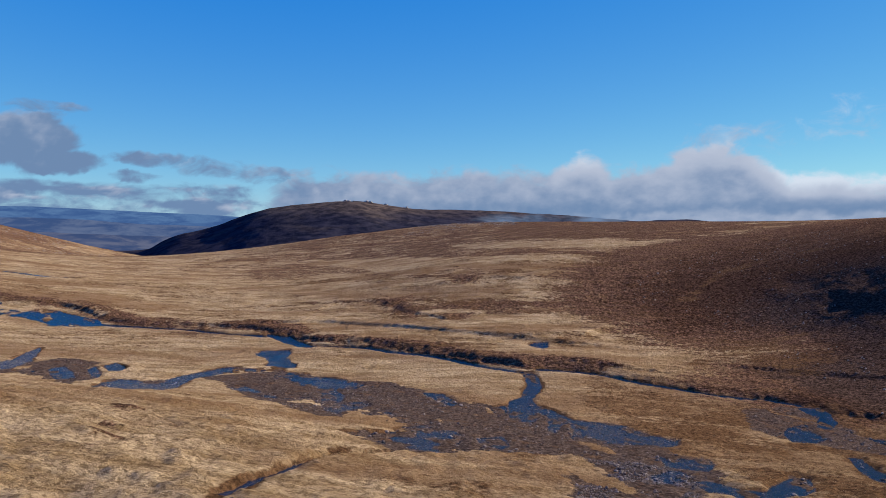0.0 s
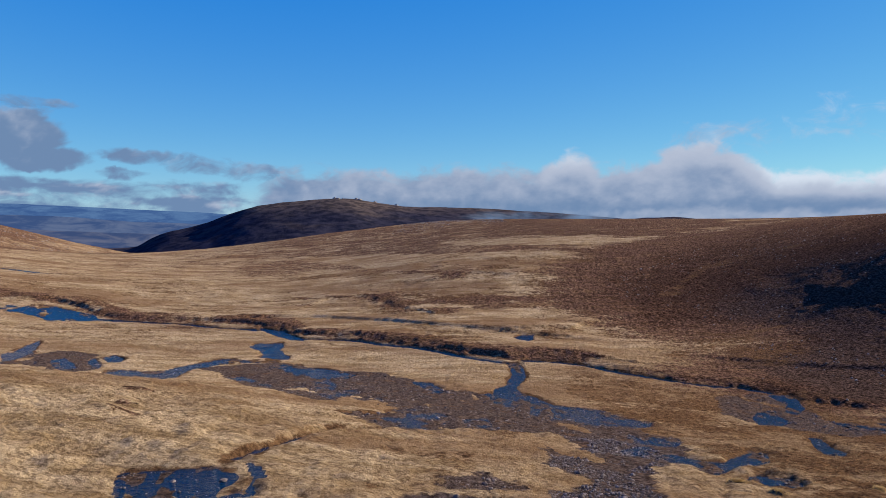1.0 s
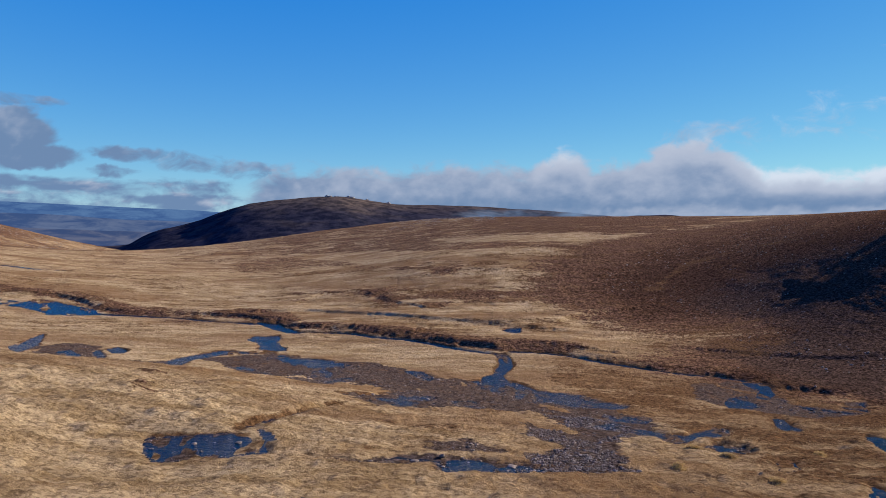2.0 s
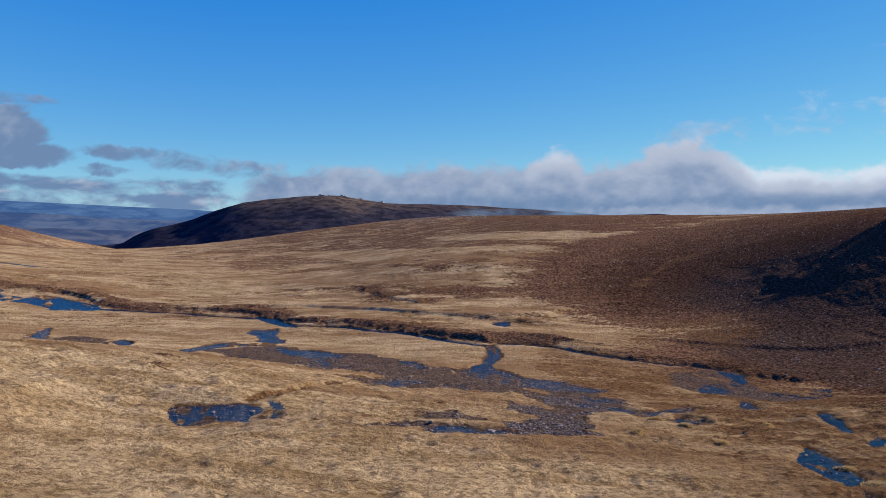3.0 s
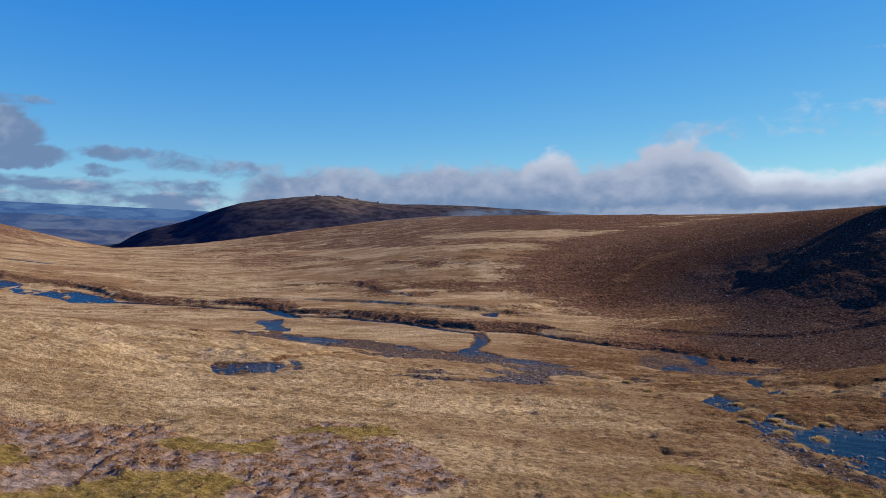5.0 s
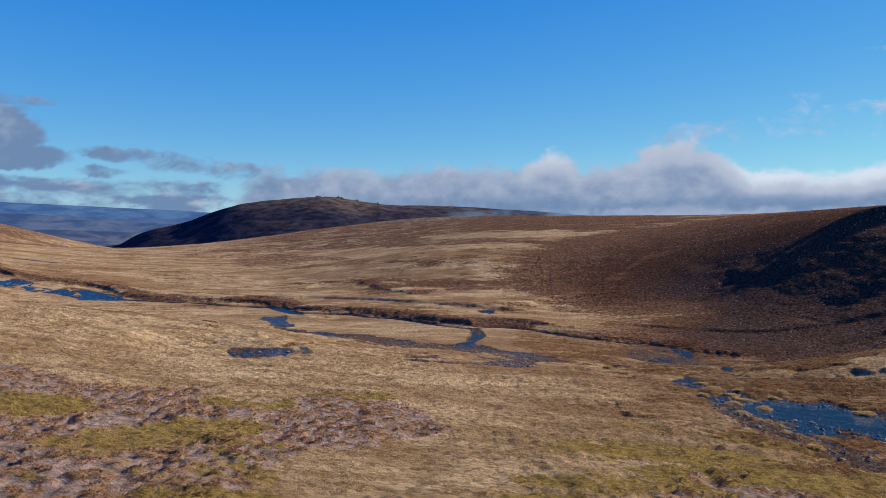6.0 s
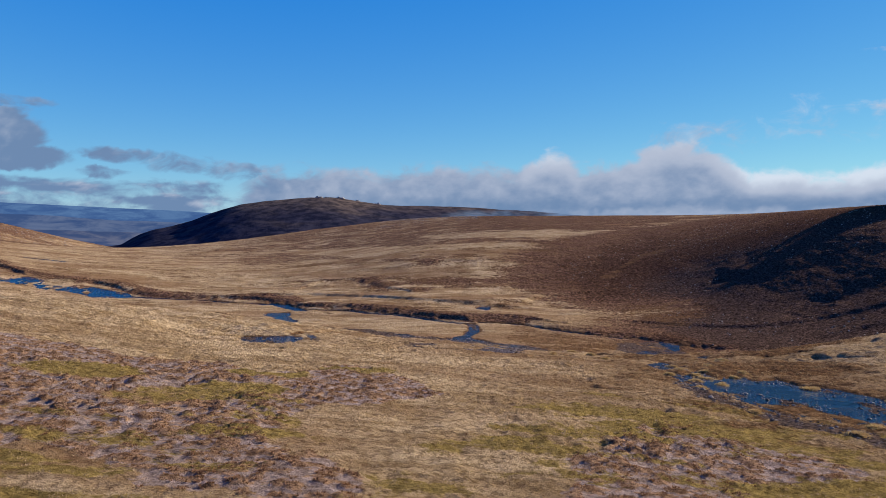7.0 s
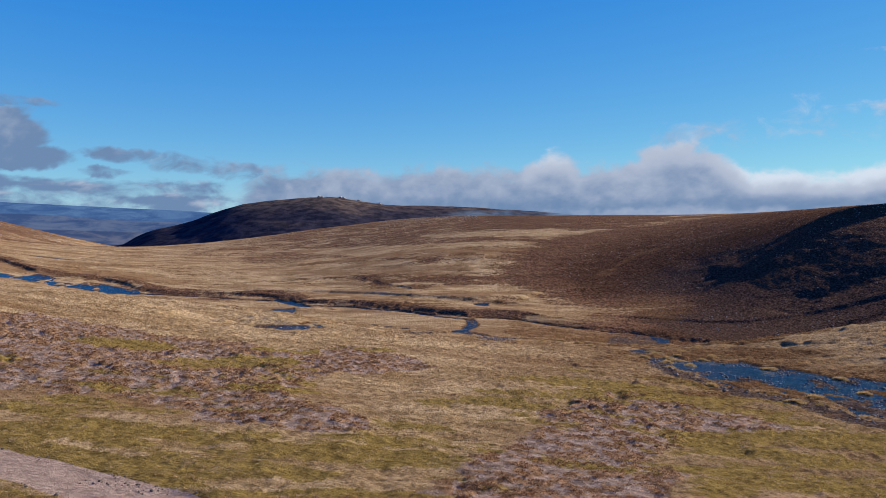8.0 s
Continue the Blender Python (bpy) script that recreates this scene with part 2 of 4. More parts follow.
# ---- the lie of the land ----
# Swells of the ground in rows across the valley: how far ahead, how wide, and how high each one is.
NEAR_RELIEF = (
    (-30, 45, [-0.39, -0.08, 2.17]),
    (5, 28, [-0.53, 1.37, -0.07, 2.29]),
    (32, 24, [-0.28, -0.51, 0.4, -2.1, -0.62]),
    (60, 24, [4.03, -1.33, 0.41, -0.41, 0.29]),
    (88, 24, [-2.27, -2.38, -1.28, -0.28, -2.47, 3.75]),
    (116, 24, [-1.8, 2.17, -0.12, -2.18, -0.97, -1.46, 3.39]),
    (146, 28, [-3.36, -4.18, -2.57, -3.44, -1.45, -5.32, -2.37, -1.53]),
    (180, 32, [-5.48, -3.24, -4.65, -4.91, -3.24, -2.76, -4.13, -4.08]),
)
FAR_RELIEF = (
    (218, 36, [-5.72, -7.27, -3.59, -3.75, -2.52, -2.57, -3.73, 1.72, 3.61]),
    (262, 42, [-3.88, -2.97, -4.04, -7.92, -1.71, -6.42, -1.95, 8.08, 8.52]),
    (315, 50, [-4.63, -3.32, -2.52, -2.67, 3.37, 0.05, -0.66, 7.04, 11.28]),
    (380, 62, [-5.06, -4.78, -5.47, -6.24, 0.55, 2.42, 2.74, 9.1, 8.94]),
    (460, 75, [-3.67, -4.55, -4.64, -7.53, -0.6, 6.65, 8.0, 6.02, 3.4]),
    (560, 95, [1.09, -4.72, -3.49, 6.01, 7.32, 2.54, 2.38, 1.61, 0.83]),
    (690, 130, [6.42, -12.82, -17.12, 6.85, 9.5, 2.87, 0.96, 1.25]),
    (860, 190, [2.67, -9.29, -17.6, -1.5, 3.48, 2.46, 2.15]),
    (1100, 260, [0.36, -3.65, -13.23, -4.6, 2.18, 3.28, 2.42]),
)
RELIEF = NEAR_RELIEF + FAR_RELIEF
TILT = (-9.82, -0.0737, 0.0043)


def base_height(x, y):
    away = y
    x, y = np.clip(x, -0.85 * np.maximum(y, 0) - 70, 0.85 * np.maximum(y, 0) + 70), np.clip(y, -50, 1250)
    z = TILT[0] + TILT[1] * x + TILT[2] * y
    for ahead, wide, tall in RELIEF:
        row = np.exp(-0.5 * ((y - ahead) / wide) ** 2)
        near = row > 1e-5
        if not near.any():
            continue
        add = np.zeros(np.shape(x))
        for k, h in enumerate(tall):
            add[near] += h * np.exp(-0.5 * ((x[near] - (k - (len(tall) - 1) / 2) * 1.15 * wide) / wide) ** 2)
        z = z + add * row
    fall = smooth(740, 1150, away)
    return z * (1 - fall) - 90 * fall


def base_at(pts):
    a = np.array(pts, float)
    return base_height(a[:, 0], a[:, 1])


class Stretch:
    """A stretch of water: an outline (wide None) or a middle line with its width. drop: how far the water lies under the turf.
    shoal: how rough its bed is. level: the water's height, where it is dead flat."""

    def __init__(self, pts, wide=None, drop=0.15, shoal=0.0, level=None, bank=0.22, lip=0.14):
        self.pts, self.wide, self.drop, self.shoal, self.flat, self.bank, self.lip = pts, wide, drop, shoal, level, bank, lip

    def box(self, margin):
        a = np.array(self.pts)
        return (*(a.min(0) - margin), *(a.max(0) + margin))

    def distance(self, x, y):
        if self.wide is None:
            return area_distance(self.pts, x, y)
        return line_distance(self.pts, x, y)[0] - self.wide / 2

    def level(self, x, y):
        """The water falls with the valley in small steps: level treads with short riffles between."""
        if self.flat is not None:
            return np.full(np.shape(x), self.flat)
        z = base_height(x, y) - self.drop
        k = z / 0.16 + 0.9 * fbm(x, y, 9, 3, 77)
        return z + 0.16 * (np.floor(k) + smooth(0.5, 1.0, k - np.floor(k)) - k + 0.5)


STRETCHES = []
STRETCHES.append(Stretch([(-142.0, 251.0), (-135.7, 247.5), (-129.6, 248.1), (-124.9, 252.3), (-119.9, 250.8), (-113.5, 248.2), (-108.1, 245.6), (-104.0, 242.5), (-104.3, 238.6), (-108.8, 237.1), (-114.5, 236.5), (-119.3, 239.7), (-125.9, 242.3), (-131.1, 240.8), (-141.0, 243.0)], shoal=0.1, lip=0.08, bank=0.12))
STRETCHES.append(Stretch([(-185.0, 262.0), (-155.6, 247.8), (-149.8, 248.0), (-147.4, 250.7), (-146.6, 256.3), (-139.8, 254.3), (-137.6, 248.1), (-140.1, 241.5), (-146.6, 244.2), (-151.6, 241.4), (-185.0, 256.0)], shoal=0.1, lip=0.08, bank=0.12))
STRETCHES.append(Stretch([(-190.3, 329.2), (-181.9, 327.3), (-164.1, 316.7), (-155.4, 322.1)], 2.6))
STRETCHES.append(Stretch([(-103.9, 241.0), (-92.6, 241.2), (-84.7, 240.9), (-76.5, 239.4), (-67.7, 235.9), (-60.1, 235.2), (-53.6, 233.2)], 1.6, drop=0.3))
STRETCHES.append(Stretch([(-57.3, 236.9), (-52.4, 234.1), (-49.8, 232.5), (-47.7, 228.1), (-43.3, 223.1), (-41.4, 218.9), (-44.8, 220.9), (-49.5, 225.8), (-54.8, 232.4)]))
STRETCHES.append(Stretch([(-42.9, 221.6), (-35.3, 220.9), (-28.3, 218.7), (-22.6, 214.8), (-17.2, 212.2), (-12.0, 209.3), (-7.0, 204.8), (-2.2, 200.0), (2.3, 197.1), (6.6, 194.3)], 1.5, drop=0.3))
STRETCHES.append(Stretch([(9.7, 197.6), (14.7, 197.3), (19.0, 196.0), (23.9, 192.6), (27.5, 189.6), (31.3, 187.9), (34.8, 185.8), (38.3, 183.9), (43.9, 182.7), (48.7, 182.4), (52.6, 180.0)], 1.5, drop=0.3))
STRETCHES.append(Stretch([(9.1, 221.6), (11.7, 224.6), (14.2, 224.9), (13.7, 219.6), (11.9, 218.1)]))
STRETCHES.append(Stretch([(-51.3, 209.0), (-51.7, 214.6), (-49.0, 214.2), (-46.1, 216.5), (-44.7, 212.6), (-45.3, 209.1), (-43.2, 203.5), (-40.4, 200.1), (-40.0, 196.4), (-42.9, 196.6), (-46.1, 197.8), (-46.5, 202.3), (-48.7, 206.6)]))
STRETCHES.append(Stretch([(-41.8, 196.7), (-47.2, 193.7), (-51.0, 194.7), (-53.4, 193.3), (-55.7, 186.2), (-57.1, 181.3), (-57.6, 175.4), (-61.9, 173.3), (-65.6, 173.9), (-63.5, 166.1), (-61.5, 159.0), (-57.5, 155.5), (-55.0, 155.0), (-54.7, 159.5), (-51.2, 160.3), (-50.9, 163.7), (-53.0, 171.9), (-53.9, 179.6), (-51.2, 187.1), (-47.3, 190.3), (-41.4, 193.0)], shoal=0.2))
STRETCHES.append(Stretch([(-100.0, 208.6), (-97.9, 200.5), (-93.6, 189.3), (-92.3, 183.8), (-86.0, 174.5), (-87.3, 179.8), (-89.1, 185.8), (-93.2, 195.5)]))
STRETCHES.append(Stretch([(-74.8, 188.8), (-74.5, 192.1), (-70.9, 188.7), (-69.4, 183.7), (-70.9, 183.0)]))
STRETCHES.append(Stretch([(-80.9, 180.7), (-80.7, 184.5), (-75.4, 178.4), (-69.5, 168.6), (-69.3, 165.3), (-74.6, 171.3)], shoal=0.3))
STRETCHES.append(Stretch([(-75.0, 182.8), (-75.8, 186.7), (-69.9, 177.7), (-68.7, 173.1)], shoal=0.3))
STRETCHES.append(Stretch([(-87.5, 176.6), (-85.8, 178.8), (-82.3, 178.1), (-80.2, 174.6), (-83.3, 173.5), (-84.1, 171.7)], shoal=0.3))
STRETCHES.append(Stretch([(-41.4, 186.0), (-40.9, 191.3), (-38.7, 192.4), (-33.5, 187.8), (-28.2, 185.7), (-23.3, 181.1), (-24.2, 176.1), (-27.4, 176.0), (-24.8, 167.8), (-23.5, 158.6), (-23.8, 153.1), (-25.7, 154.6), (-28.0, 168.2), (-30.9, 177.1), (-34.4, 178.2), (-37.8, 181.8)], shoal=0.3))
STRETCHES.append(Stretch([(-34.1, 161.0), (-32.9, 166.8), (-29.6, 164.2), (-26.8, 158.2), (-25.4, 146.2), (-27.7, 146.4)], shoal=0.3))
STRETCHES.append(Stretch([(-44.6, 171.2), (-43.2, 174.4), (-36.9, 166.4), (-34.7, 164.9), (-33.3, 158.1), (-38.3, 163.4)], shoal=0.32))
STRETCHES.append(Stretch([(-25.4, 154.9), (-20.8, 161.8), (-14.0, 146.7), (-14.0, 140.6), (-18.6, 138.9), (-22.4, 142.8)], shoal=0.3))
STRETCHES.append(Stretch([(-16.6, 121.4), (-13.9, 123.1), (-12.3, 125.8), (-11.3, 132.3), (-9.5, 136.7), (-8.0, 132.2), (-6.2, 133.9), (-4.8, 129.6), (-5.6, 122.8), (-5.2, 119.6), (-7.3, 117.8), (-9.1, 117.9), (-11.4, 118.0), (-13.4, 119.6)], shoal=0.3))
STRETCHES.append(Stretch([(-3.1, 129.6), (-0.5, 133.8), (-0.4, 126.7), (-1.7, 121.8), (-3.1, 122.6)], shoal=0.3))
STRETCHES.append(Stretch([(-12.3, 174.3), (-9.0, 173.0), (-6.4, 164.8), (-7.0, 160.4), (-9.8, 167.1)], shoal=0.25))
STRETCHES.append(Stretch([(-1.4, 160.9), (0.8, 163.1), (1.1, 157.7), (-0.3, 152.7)], shoal=0.2))
STRETCHES.append(Stretch([(5.8, 195.7), (7.8, 195.4), (8.8, 189.9), (8.5, 182.9), (7.1, 176.2), (5.7, 170.5), (5.9, 164.9), (7.9, 161.5), (9.4, 156.5), (10.2, 152.0), (7.9, 148.6), (6.2, 140.5), (5.2, 141.8), (6.4, 150.3), (5.0, 153.3), (3.7, 147.0), (1.5, 148.5), (1.4, 155.0), (2.1, 167.6), (4.4, 172.3), (5.6, 179.5), (6.5, 184.6), (6.3, 190.7)], shoal=0.16))
STRETCHES.append(Stretch([(9.7, 153.4), (12.9, 153.1), (17.0, 152.2), (18.5, 145.7), (21.7, 143.8), (20.3, 138.5), (17.4, 136.0), (14.2, 136.1), (10.8, 135.0), (7.8, 136.5)], shoal=0.26))
STRETCHES.append(Stretch([(15.7, 130.1), (19.7, 133.7), (20.6, 127.2), (18.0, 121.6), (16.0, 122.3), (14.7, 122.8)], shoal=0.24))
STRETCHES.append(Stretch([(11.6, 116.9), (15.0, 120.8), (15.1, 118.0), (12.9, 114.0), (11.2, 113.8)], shoal=0.24))
STRETCHES.append(Stretch([(14.3, 115.4), (16.8, 116.6), (18.1, 113.7), (20.2, 113.6), (23.2, 118.0), (26.2, 122.2), (27.1, 121.7), (24.7, 115.2), (21.7, 111.8), (19.6, 110.5), (16.5, 106.5), (16.2, 108.0), (16.9, 110.9), (14.9, 111.6)], shoal=0.16))
STRETCHES.append(Stretch([(17.9, 104.7), (21.1, 107.8), (22.8, 107.2), (22.8, 104.9), (20.3, 102.2), (19.0, 102.5)], shoal=0.2))
STRETCHES.append(Stretch([(22.6, 99.8), (24.1, 100.1), (23.5, 97.3), (21.2, 95.3), (19.1, 94.2), (18.9, 94.8), (21.5, 96.9)], shoal=0.15))
STRETCHES.append(Stretch([(52.0, 178.1), (55.7, 178.9), (55.6, 174.2), (53.7, 168.6), (49.9, 163.3), (49.0, 164.4), (52.1, 170.9), (51.6, 174.1)], shoal=0.1))
STRETCHES.append(Stretch([(43.7, 162.6), (47.7, 166.2), (46.0, 160.7), (46.2, 156.0), (41.8, 151.3), (39.2, 151.2), (40.2, 156.1)], shoal=0.2))
STRETCHES.append(Stretch([(52.5, 165.7), (55.3, 165.4), (57.1, 161.6), (58.5, 159.3), (66.2, 163.3), (60.1, 151.9), (54.6, 149.2), (52.9, 152.0), (52.7, 158.3)], shoal=0.3))
STRETCHES.append(Stretch([(41.1, 140.9), (42.2, 140.0), (38.2, 130.4), (37.0, 124.7), (34.1, 121.1), (35.1, 126.5)], shoal=0.05))
STRETCHES.append(Stretch([(-4.3, 91.5), (-1.9, 92.8), (0.1, 91.6), (1.7, 92.1), (3.1, 91.1), (2.5, 89.8), (-3.7, 88.1)], shoal=0.28))
STRETCHES.append(Stretch([(39.7, 117.0), (40.6, 116.1), (36.3, 105.6), (33.8, 99.1), (33.5, 100.7), (35.4, 106.8)]))
STRETCHES.append(Stretch([(32.1, 94.1), (34.8, 97.4), (33.6, 94.3), (31.6, 92.4)]))
STRETCHES.append(Stretch([(22.2, 86.2), (25.8, 92.1), (25.3, 86.1), (24.1, 81.2), (22.0, 79.1)], shoal=0.05))
STRETCHES.append(Stretch([(22.1, 77.9), (22.8, 75.1), (26.0, 80.3), (24.9, 72.2), (28.2, 75.8), (28.5, 71.9), (31.1, 74.1), (31.8, 70.3), (34.1, 69.3), (34.9, 66.6), (35.3, 63.9), (37.5, 64.5), (38.1, 62.6), (39.0, 60.9), (39.3, 57.3), (32.8, 47.7), (30.5, 48.6), (28.9, 49.0), (29.7, 51.8), (30.3, 55.1), (29.7, 56.5), (27.2, 55.2), (27.3, 57.2), (25.3, 56.9), (23.7, 56.3), (23.5, 58.7), (23.1, 61.3), (23.1, 64.1), (21.9, 66.1), (20.9, 67.9)], shoal=0.15))
STRETCHES.append(Stretch([(-24.8, 92.2), (-24.9, 93.2), (-23.8, 93.6), (-23.0, 93.9), (-21.3, 94.2), (-19.9, 94.6), (-19.2, 95.4), (-18.8, 96.1), (-18.0, 95.5), (-17.3, 94.5), (-16.7, 93.3), (-16.3, 91.6), (-16.1, 89.9), (-17.7, 89.5), (-19.6, 88.1), (-22.4, 88.3), (-23.7, 90.1)], level=-13.42, shoal=0.14, bank=0.09, lip=0.08))
STRETCHES.append(Stretch([(-19.1, 97.0), (-18.6, 99.1), (-18.4, 100.8), (-17.5, 103.0), (-17.0, 105.7), (-16.1, 109.1), (-15.1, 110.9), (-13.1, 112.8), (-10.6, 115.3)], 0.1, drop=0.35, lip=0.3))
STRETCHES.append(Stretch([(-13.2, 89.9), (-11.4, 89.7), (-9.3, 89.3), (-6.9, 91.8), (-4.5, 91.5)], 0.3, drop=0.25, shoal=0.25))
TERRACE = [(-175, 275), (-138.3, 253.3), (-126.3, 258.8), (-116.0, 255.4), (-105.6, 246.9), (-99.8, 245), (-88.9, 244), (-78.1, 244), (-66.8, 243),
           (-58.6, 241), (-54.5, 238), (-49.1, 231.7), (-42.8, 227), (-33.5, 223.6), (-22.0, 218.9), (-11.0, 212.4), (-1.0, 204.5), (8, 199), (20, 198.5)]
UPPER_TERRACE = [(-53.5, 249.8), (-47.4, 250.9), (-35.5, 246.3), (-24.2, 242.2), (-9.0, 233.8), (2.3, 228.7), (14, 226)]
LEDGE = [(-50.8, 266.5), (-46.3, 277), (-35.3, 277.6), (-26, 270), (-23.4, 262.0), (-16, 254)]
GULLY = [(14, 230), (24.4, 233.6), (28.3, 238.4), (36.0, 245.8), (45, 250)]
NICK = [(-10, 294), (2, 299), (14, 296), (20, 300)]
HEATHER_WEST = [(-70, 57), (-36.6, 58.2), (-35.7, 61.4), (-33.2, 61.4), (-30.6, 60.2), (-28.1, 59.8), (-25.0, 58.2), (-22.2, 57.1), (-19.1, 58.6), (-16.8, 59.1), (-13.3, 56.1), (-10.6, 58.9), (-8.4, 63.6), (-5.4, 63.3), (-2.1, 57.8), (-0.7, 53.5), (-5.2, 48.9), (-7.3, 47.1), (-8.6, 45.0), (-8.4, 41.4), (-8.0, 38.5), (-6.7, 36.4), (-6.9, 38.1), (-4.9, 36.6), (-3.5, 34.5), (-3.7, 31.7), (-5.6, 31.0), (-7.8, 31.6), (-9.7, 31.4), (-11.3, 31.5), (-13.3, 34.1), (-15.6, 35.6), (-17.4, 35.7), (-19.0, 34.6), (-21.1, 35.2), (-21.6, 34.2), (-40, 30), (-70, 33)]
HEATHER_SOUTH = [(5.5, 39.4), (7.6, 41.9), (10.6, 47.9), (13.8, 50.0), (16.0, 48.0), (18.0, 46.2), (19.7, 44.2), (21.2, 42.9), (17.4, 39.7), (15.0, 39.5), (11.7, 35.0), (9.5, 31.6), (9.8, 28.6), (8.2, 25.8), (8, 14), (-2, 15), (-2.7, 22.9), (-1.7, 24.3), (-0.1, 26.6), (0.6, 29.7), (2.3, 30.6), (3.8, 34.1)]
HEATHER_SLOPE = [(300, 210), (280, 330), (200, 380), (126.8, 358.2), (97.7, 352.2), (67.4, 336.6), (45.0, 300.6), (40.2, 270.4), (48.7, 239.1), (73.9, 239.1), (79.3, 239.3), (82.0, 215.1), (61.3, 201.0), (56, 188), (66, 178), (84, 164), (104, 150), (140, 138), (240, 120)]
FLOOR = [(62, 222), (76, 224), (90, 236), (104, 224), (120, 190), (124, 150), (100, 136), (80, 140), (66, 154), (66, 168), (58, 172), (46, 180), (52, 188), (62, 200)]
PALE = [(-8.3, 39.9), (-8.5, 43.8), (-7.1, 47.4), (-5.0, 49.4), (-1.0, 50.4), (2.9, 48.1), (4.3, 46.7), (2.6, 43.8), (0.5, 40.6), (-1.4, 37.8), (-3.0, 35.8), (-4.2, 36.0), (-5.9, 37.3)]
MOSSY = [[(-26.7, 48.6), (-25.1, 51.7), (-22.6, 52.6), (-19.9, 53.4), (-18.3, 51.1), (-20.6, 48.0), (-23.8, 47.3)],
         [(-17.5, 43.9), (-17.6, 46.5), (-16.3, 49.1), (-14.2, 52.0), (-11.9, 52.0), (-9.4, 51.4), (-10.5, 49.2), (-13.0, 48.4), (-14.4, 45.8), (-15.7, 43.1)],
         [(-24.3, 48.1), (-23.8, 49.3), (-20.7, 50.5), (-19.4, 49.1), (-21.3, 47.5), (-23.5, 46.7)],
         [(-9.6, 60.4), (-7.3, 62.0), (-5.6, 62.7), (-4.6, 61.4), (-6.0, 60.6), (-8.2, 60.3)],
         [(-15.7, 56.8), (-15.0, 58.1), (-13.6, 56.5), (-10.6, 57.5), (-10.5, 56.2), (-12.8, 55.0), (-14.8, 55.3)]]
# outline of the deep shade painted into the slope's heather
SLOPE_SHADE = [(70, 250), (92, 285), (130, 300), (200, 320), (320, 260), (260, 110), (110, 142), (84, 160), (60, 180), (52, 192), (58, 210), (84, 222)]
FLATS = [[(20.4, 70.0), (21.5, 64.8), (22.6, 62.0), (22.9, 56.7), (24.6, 55.2), (26.4, 53.7), (27.8, 52.2), (27.8, 48.5), (29.2, 46.4), (27.6, 43.9), (26.2, 45.6), (25.6, 48.7), (24.4, 51.2), (21.7, 52.6), (20.7, 56.8), (19.5, 60.0)],
         [(-50.4, 182.2), (-46.8, 188.9), (-40.5, 191.8), (-33.8, 189.3), (-24.2, 183.6), (-17.8, 182.0), (-11.2, 174.2), (-6.2, 165.0), (-1.8, 163.7), (2.0, 161.3), (5.8, 161.5), (9.0, 153.5), (12.9, 149.6), (16.8, 143.6), (19.0, 136.6), (20.7, 130.1), (18.6, 117.7), (13.8, 109.3), (10.5, 108.0), (9.3, 113.7), (7.0, 116.2), (5.3, 121.8), (2.1, 121.8), (-1.1, 120.9), (-5.8, 117.4), (-10.6, 115.3), (-14.0, 118.7), (-16.4, 120.1), (-12.4, 126.4), (-11.8, 135.4), (-16.1, 135.9), (-20.9, 131.0), (-28.2, 141.6), (-39.8, 161.2)],
         [(-27.6, 179.5), (-19.6, 180.2), (-12.2, 175.8), (-6.1, 162.6), (-1.0, 160.6), (1.6, 154.1), (3.2, 145.7), (6.7, 136.6), (9.0, 130.9), (5.3, 125.8), (0.3, 137.2), (-4.3, 136.4), (-9.0, 138.3), (-13.0, 137.7), (-16.6, 141.7), (-20.6, 160.5)],
         [(4.3, 116.9), (7.0, 114.8), (11.4, 120.2), (10.9, 111.3), (11.7, 107.2), (10.6, 100.2), (10.2, 94.8), (10.3, 91.5), (3.1, 89.1), (2.3, 95.3), (6.1, 100.2), (2.8, 103.9)],
         [(-5.2, 96.4), (-2.5, 99.8), (-0.2, 98.4), (0.8, 95.8), (-1.8, 94.8), (-4.2, 95.0)],
         [(-7.7, 89.5), (-6.0, 92.6), (-4.7, 92.0), (-5.1, 89.4), (-7.4, 87.9), (-10.7, 87.7), (-11.6, 88.7)],
         [(40.3, 173.7), (51.2, 176.9), (53.2, 167.0), (53.6, 153.4), (58.1, 148.6), (48.1, 143.0), (42.1, 146.7), (38.0, 150.2), (36.5, 157.5)],
         [(-91.3, 187.1), (-87.9, 196.5), (-76.1, 192.0), (-76.0, 185.4), (-68.1, 173.8), (-66.3, 161.3), (-80.3, 172.0)],
         [(-53.6, 180.9), (-47.8, 188.5), (-40.4, 185.5), (-30.3, 173.5), (-36.2, 167.1), (-46.3, 174.8)]]
HAGS = [[(-39.4, 281.4), (-24.7, 280.4), (-16.5, 264.4), (-18.4, 244.7), (-27.4, 256.7)], [(-14.3, 254.0), (-4.8, 256.2), (-6.3, 246.6), (-12.3, 243.8)],
        [(-13.3, 268.5), (0.4, 273.1), (16.0, 273.3), (32, 276), (30, 266), (15.0, 262.7), (-9.7, 260.0)], [(-25.3, 309.8), (-0.9, 309.0), (0.8, 292.2), (-10.6, 294.7)],
        [(-37.4, 113.3), (-35.6, 115.7), (-30.3, 110.9), (-28.7, 106.2), (-31.7, 103.9)], [(43, 184), (56, 186), (66, 181), (62, 176), (52, 178)]]
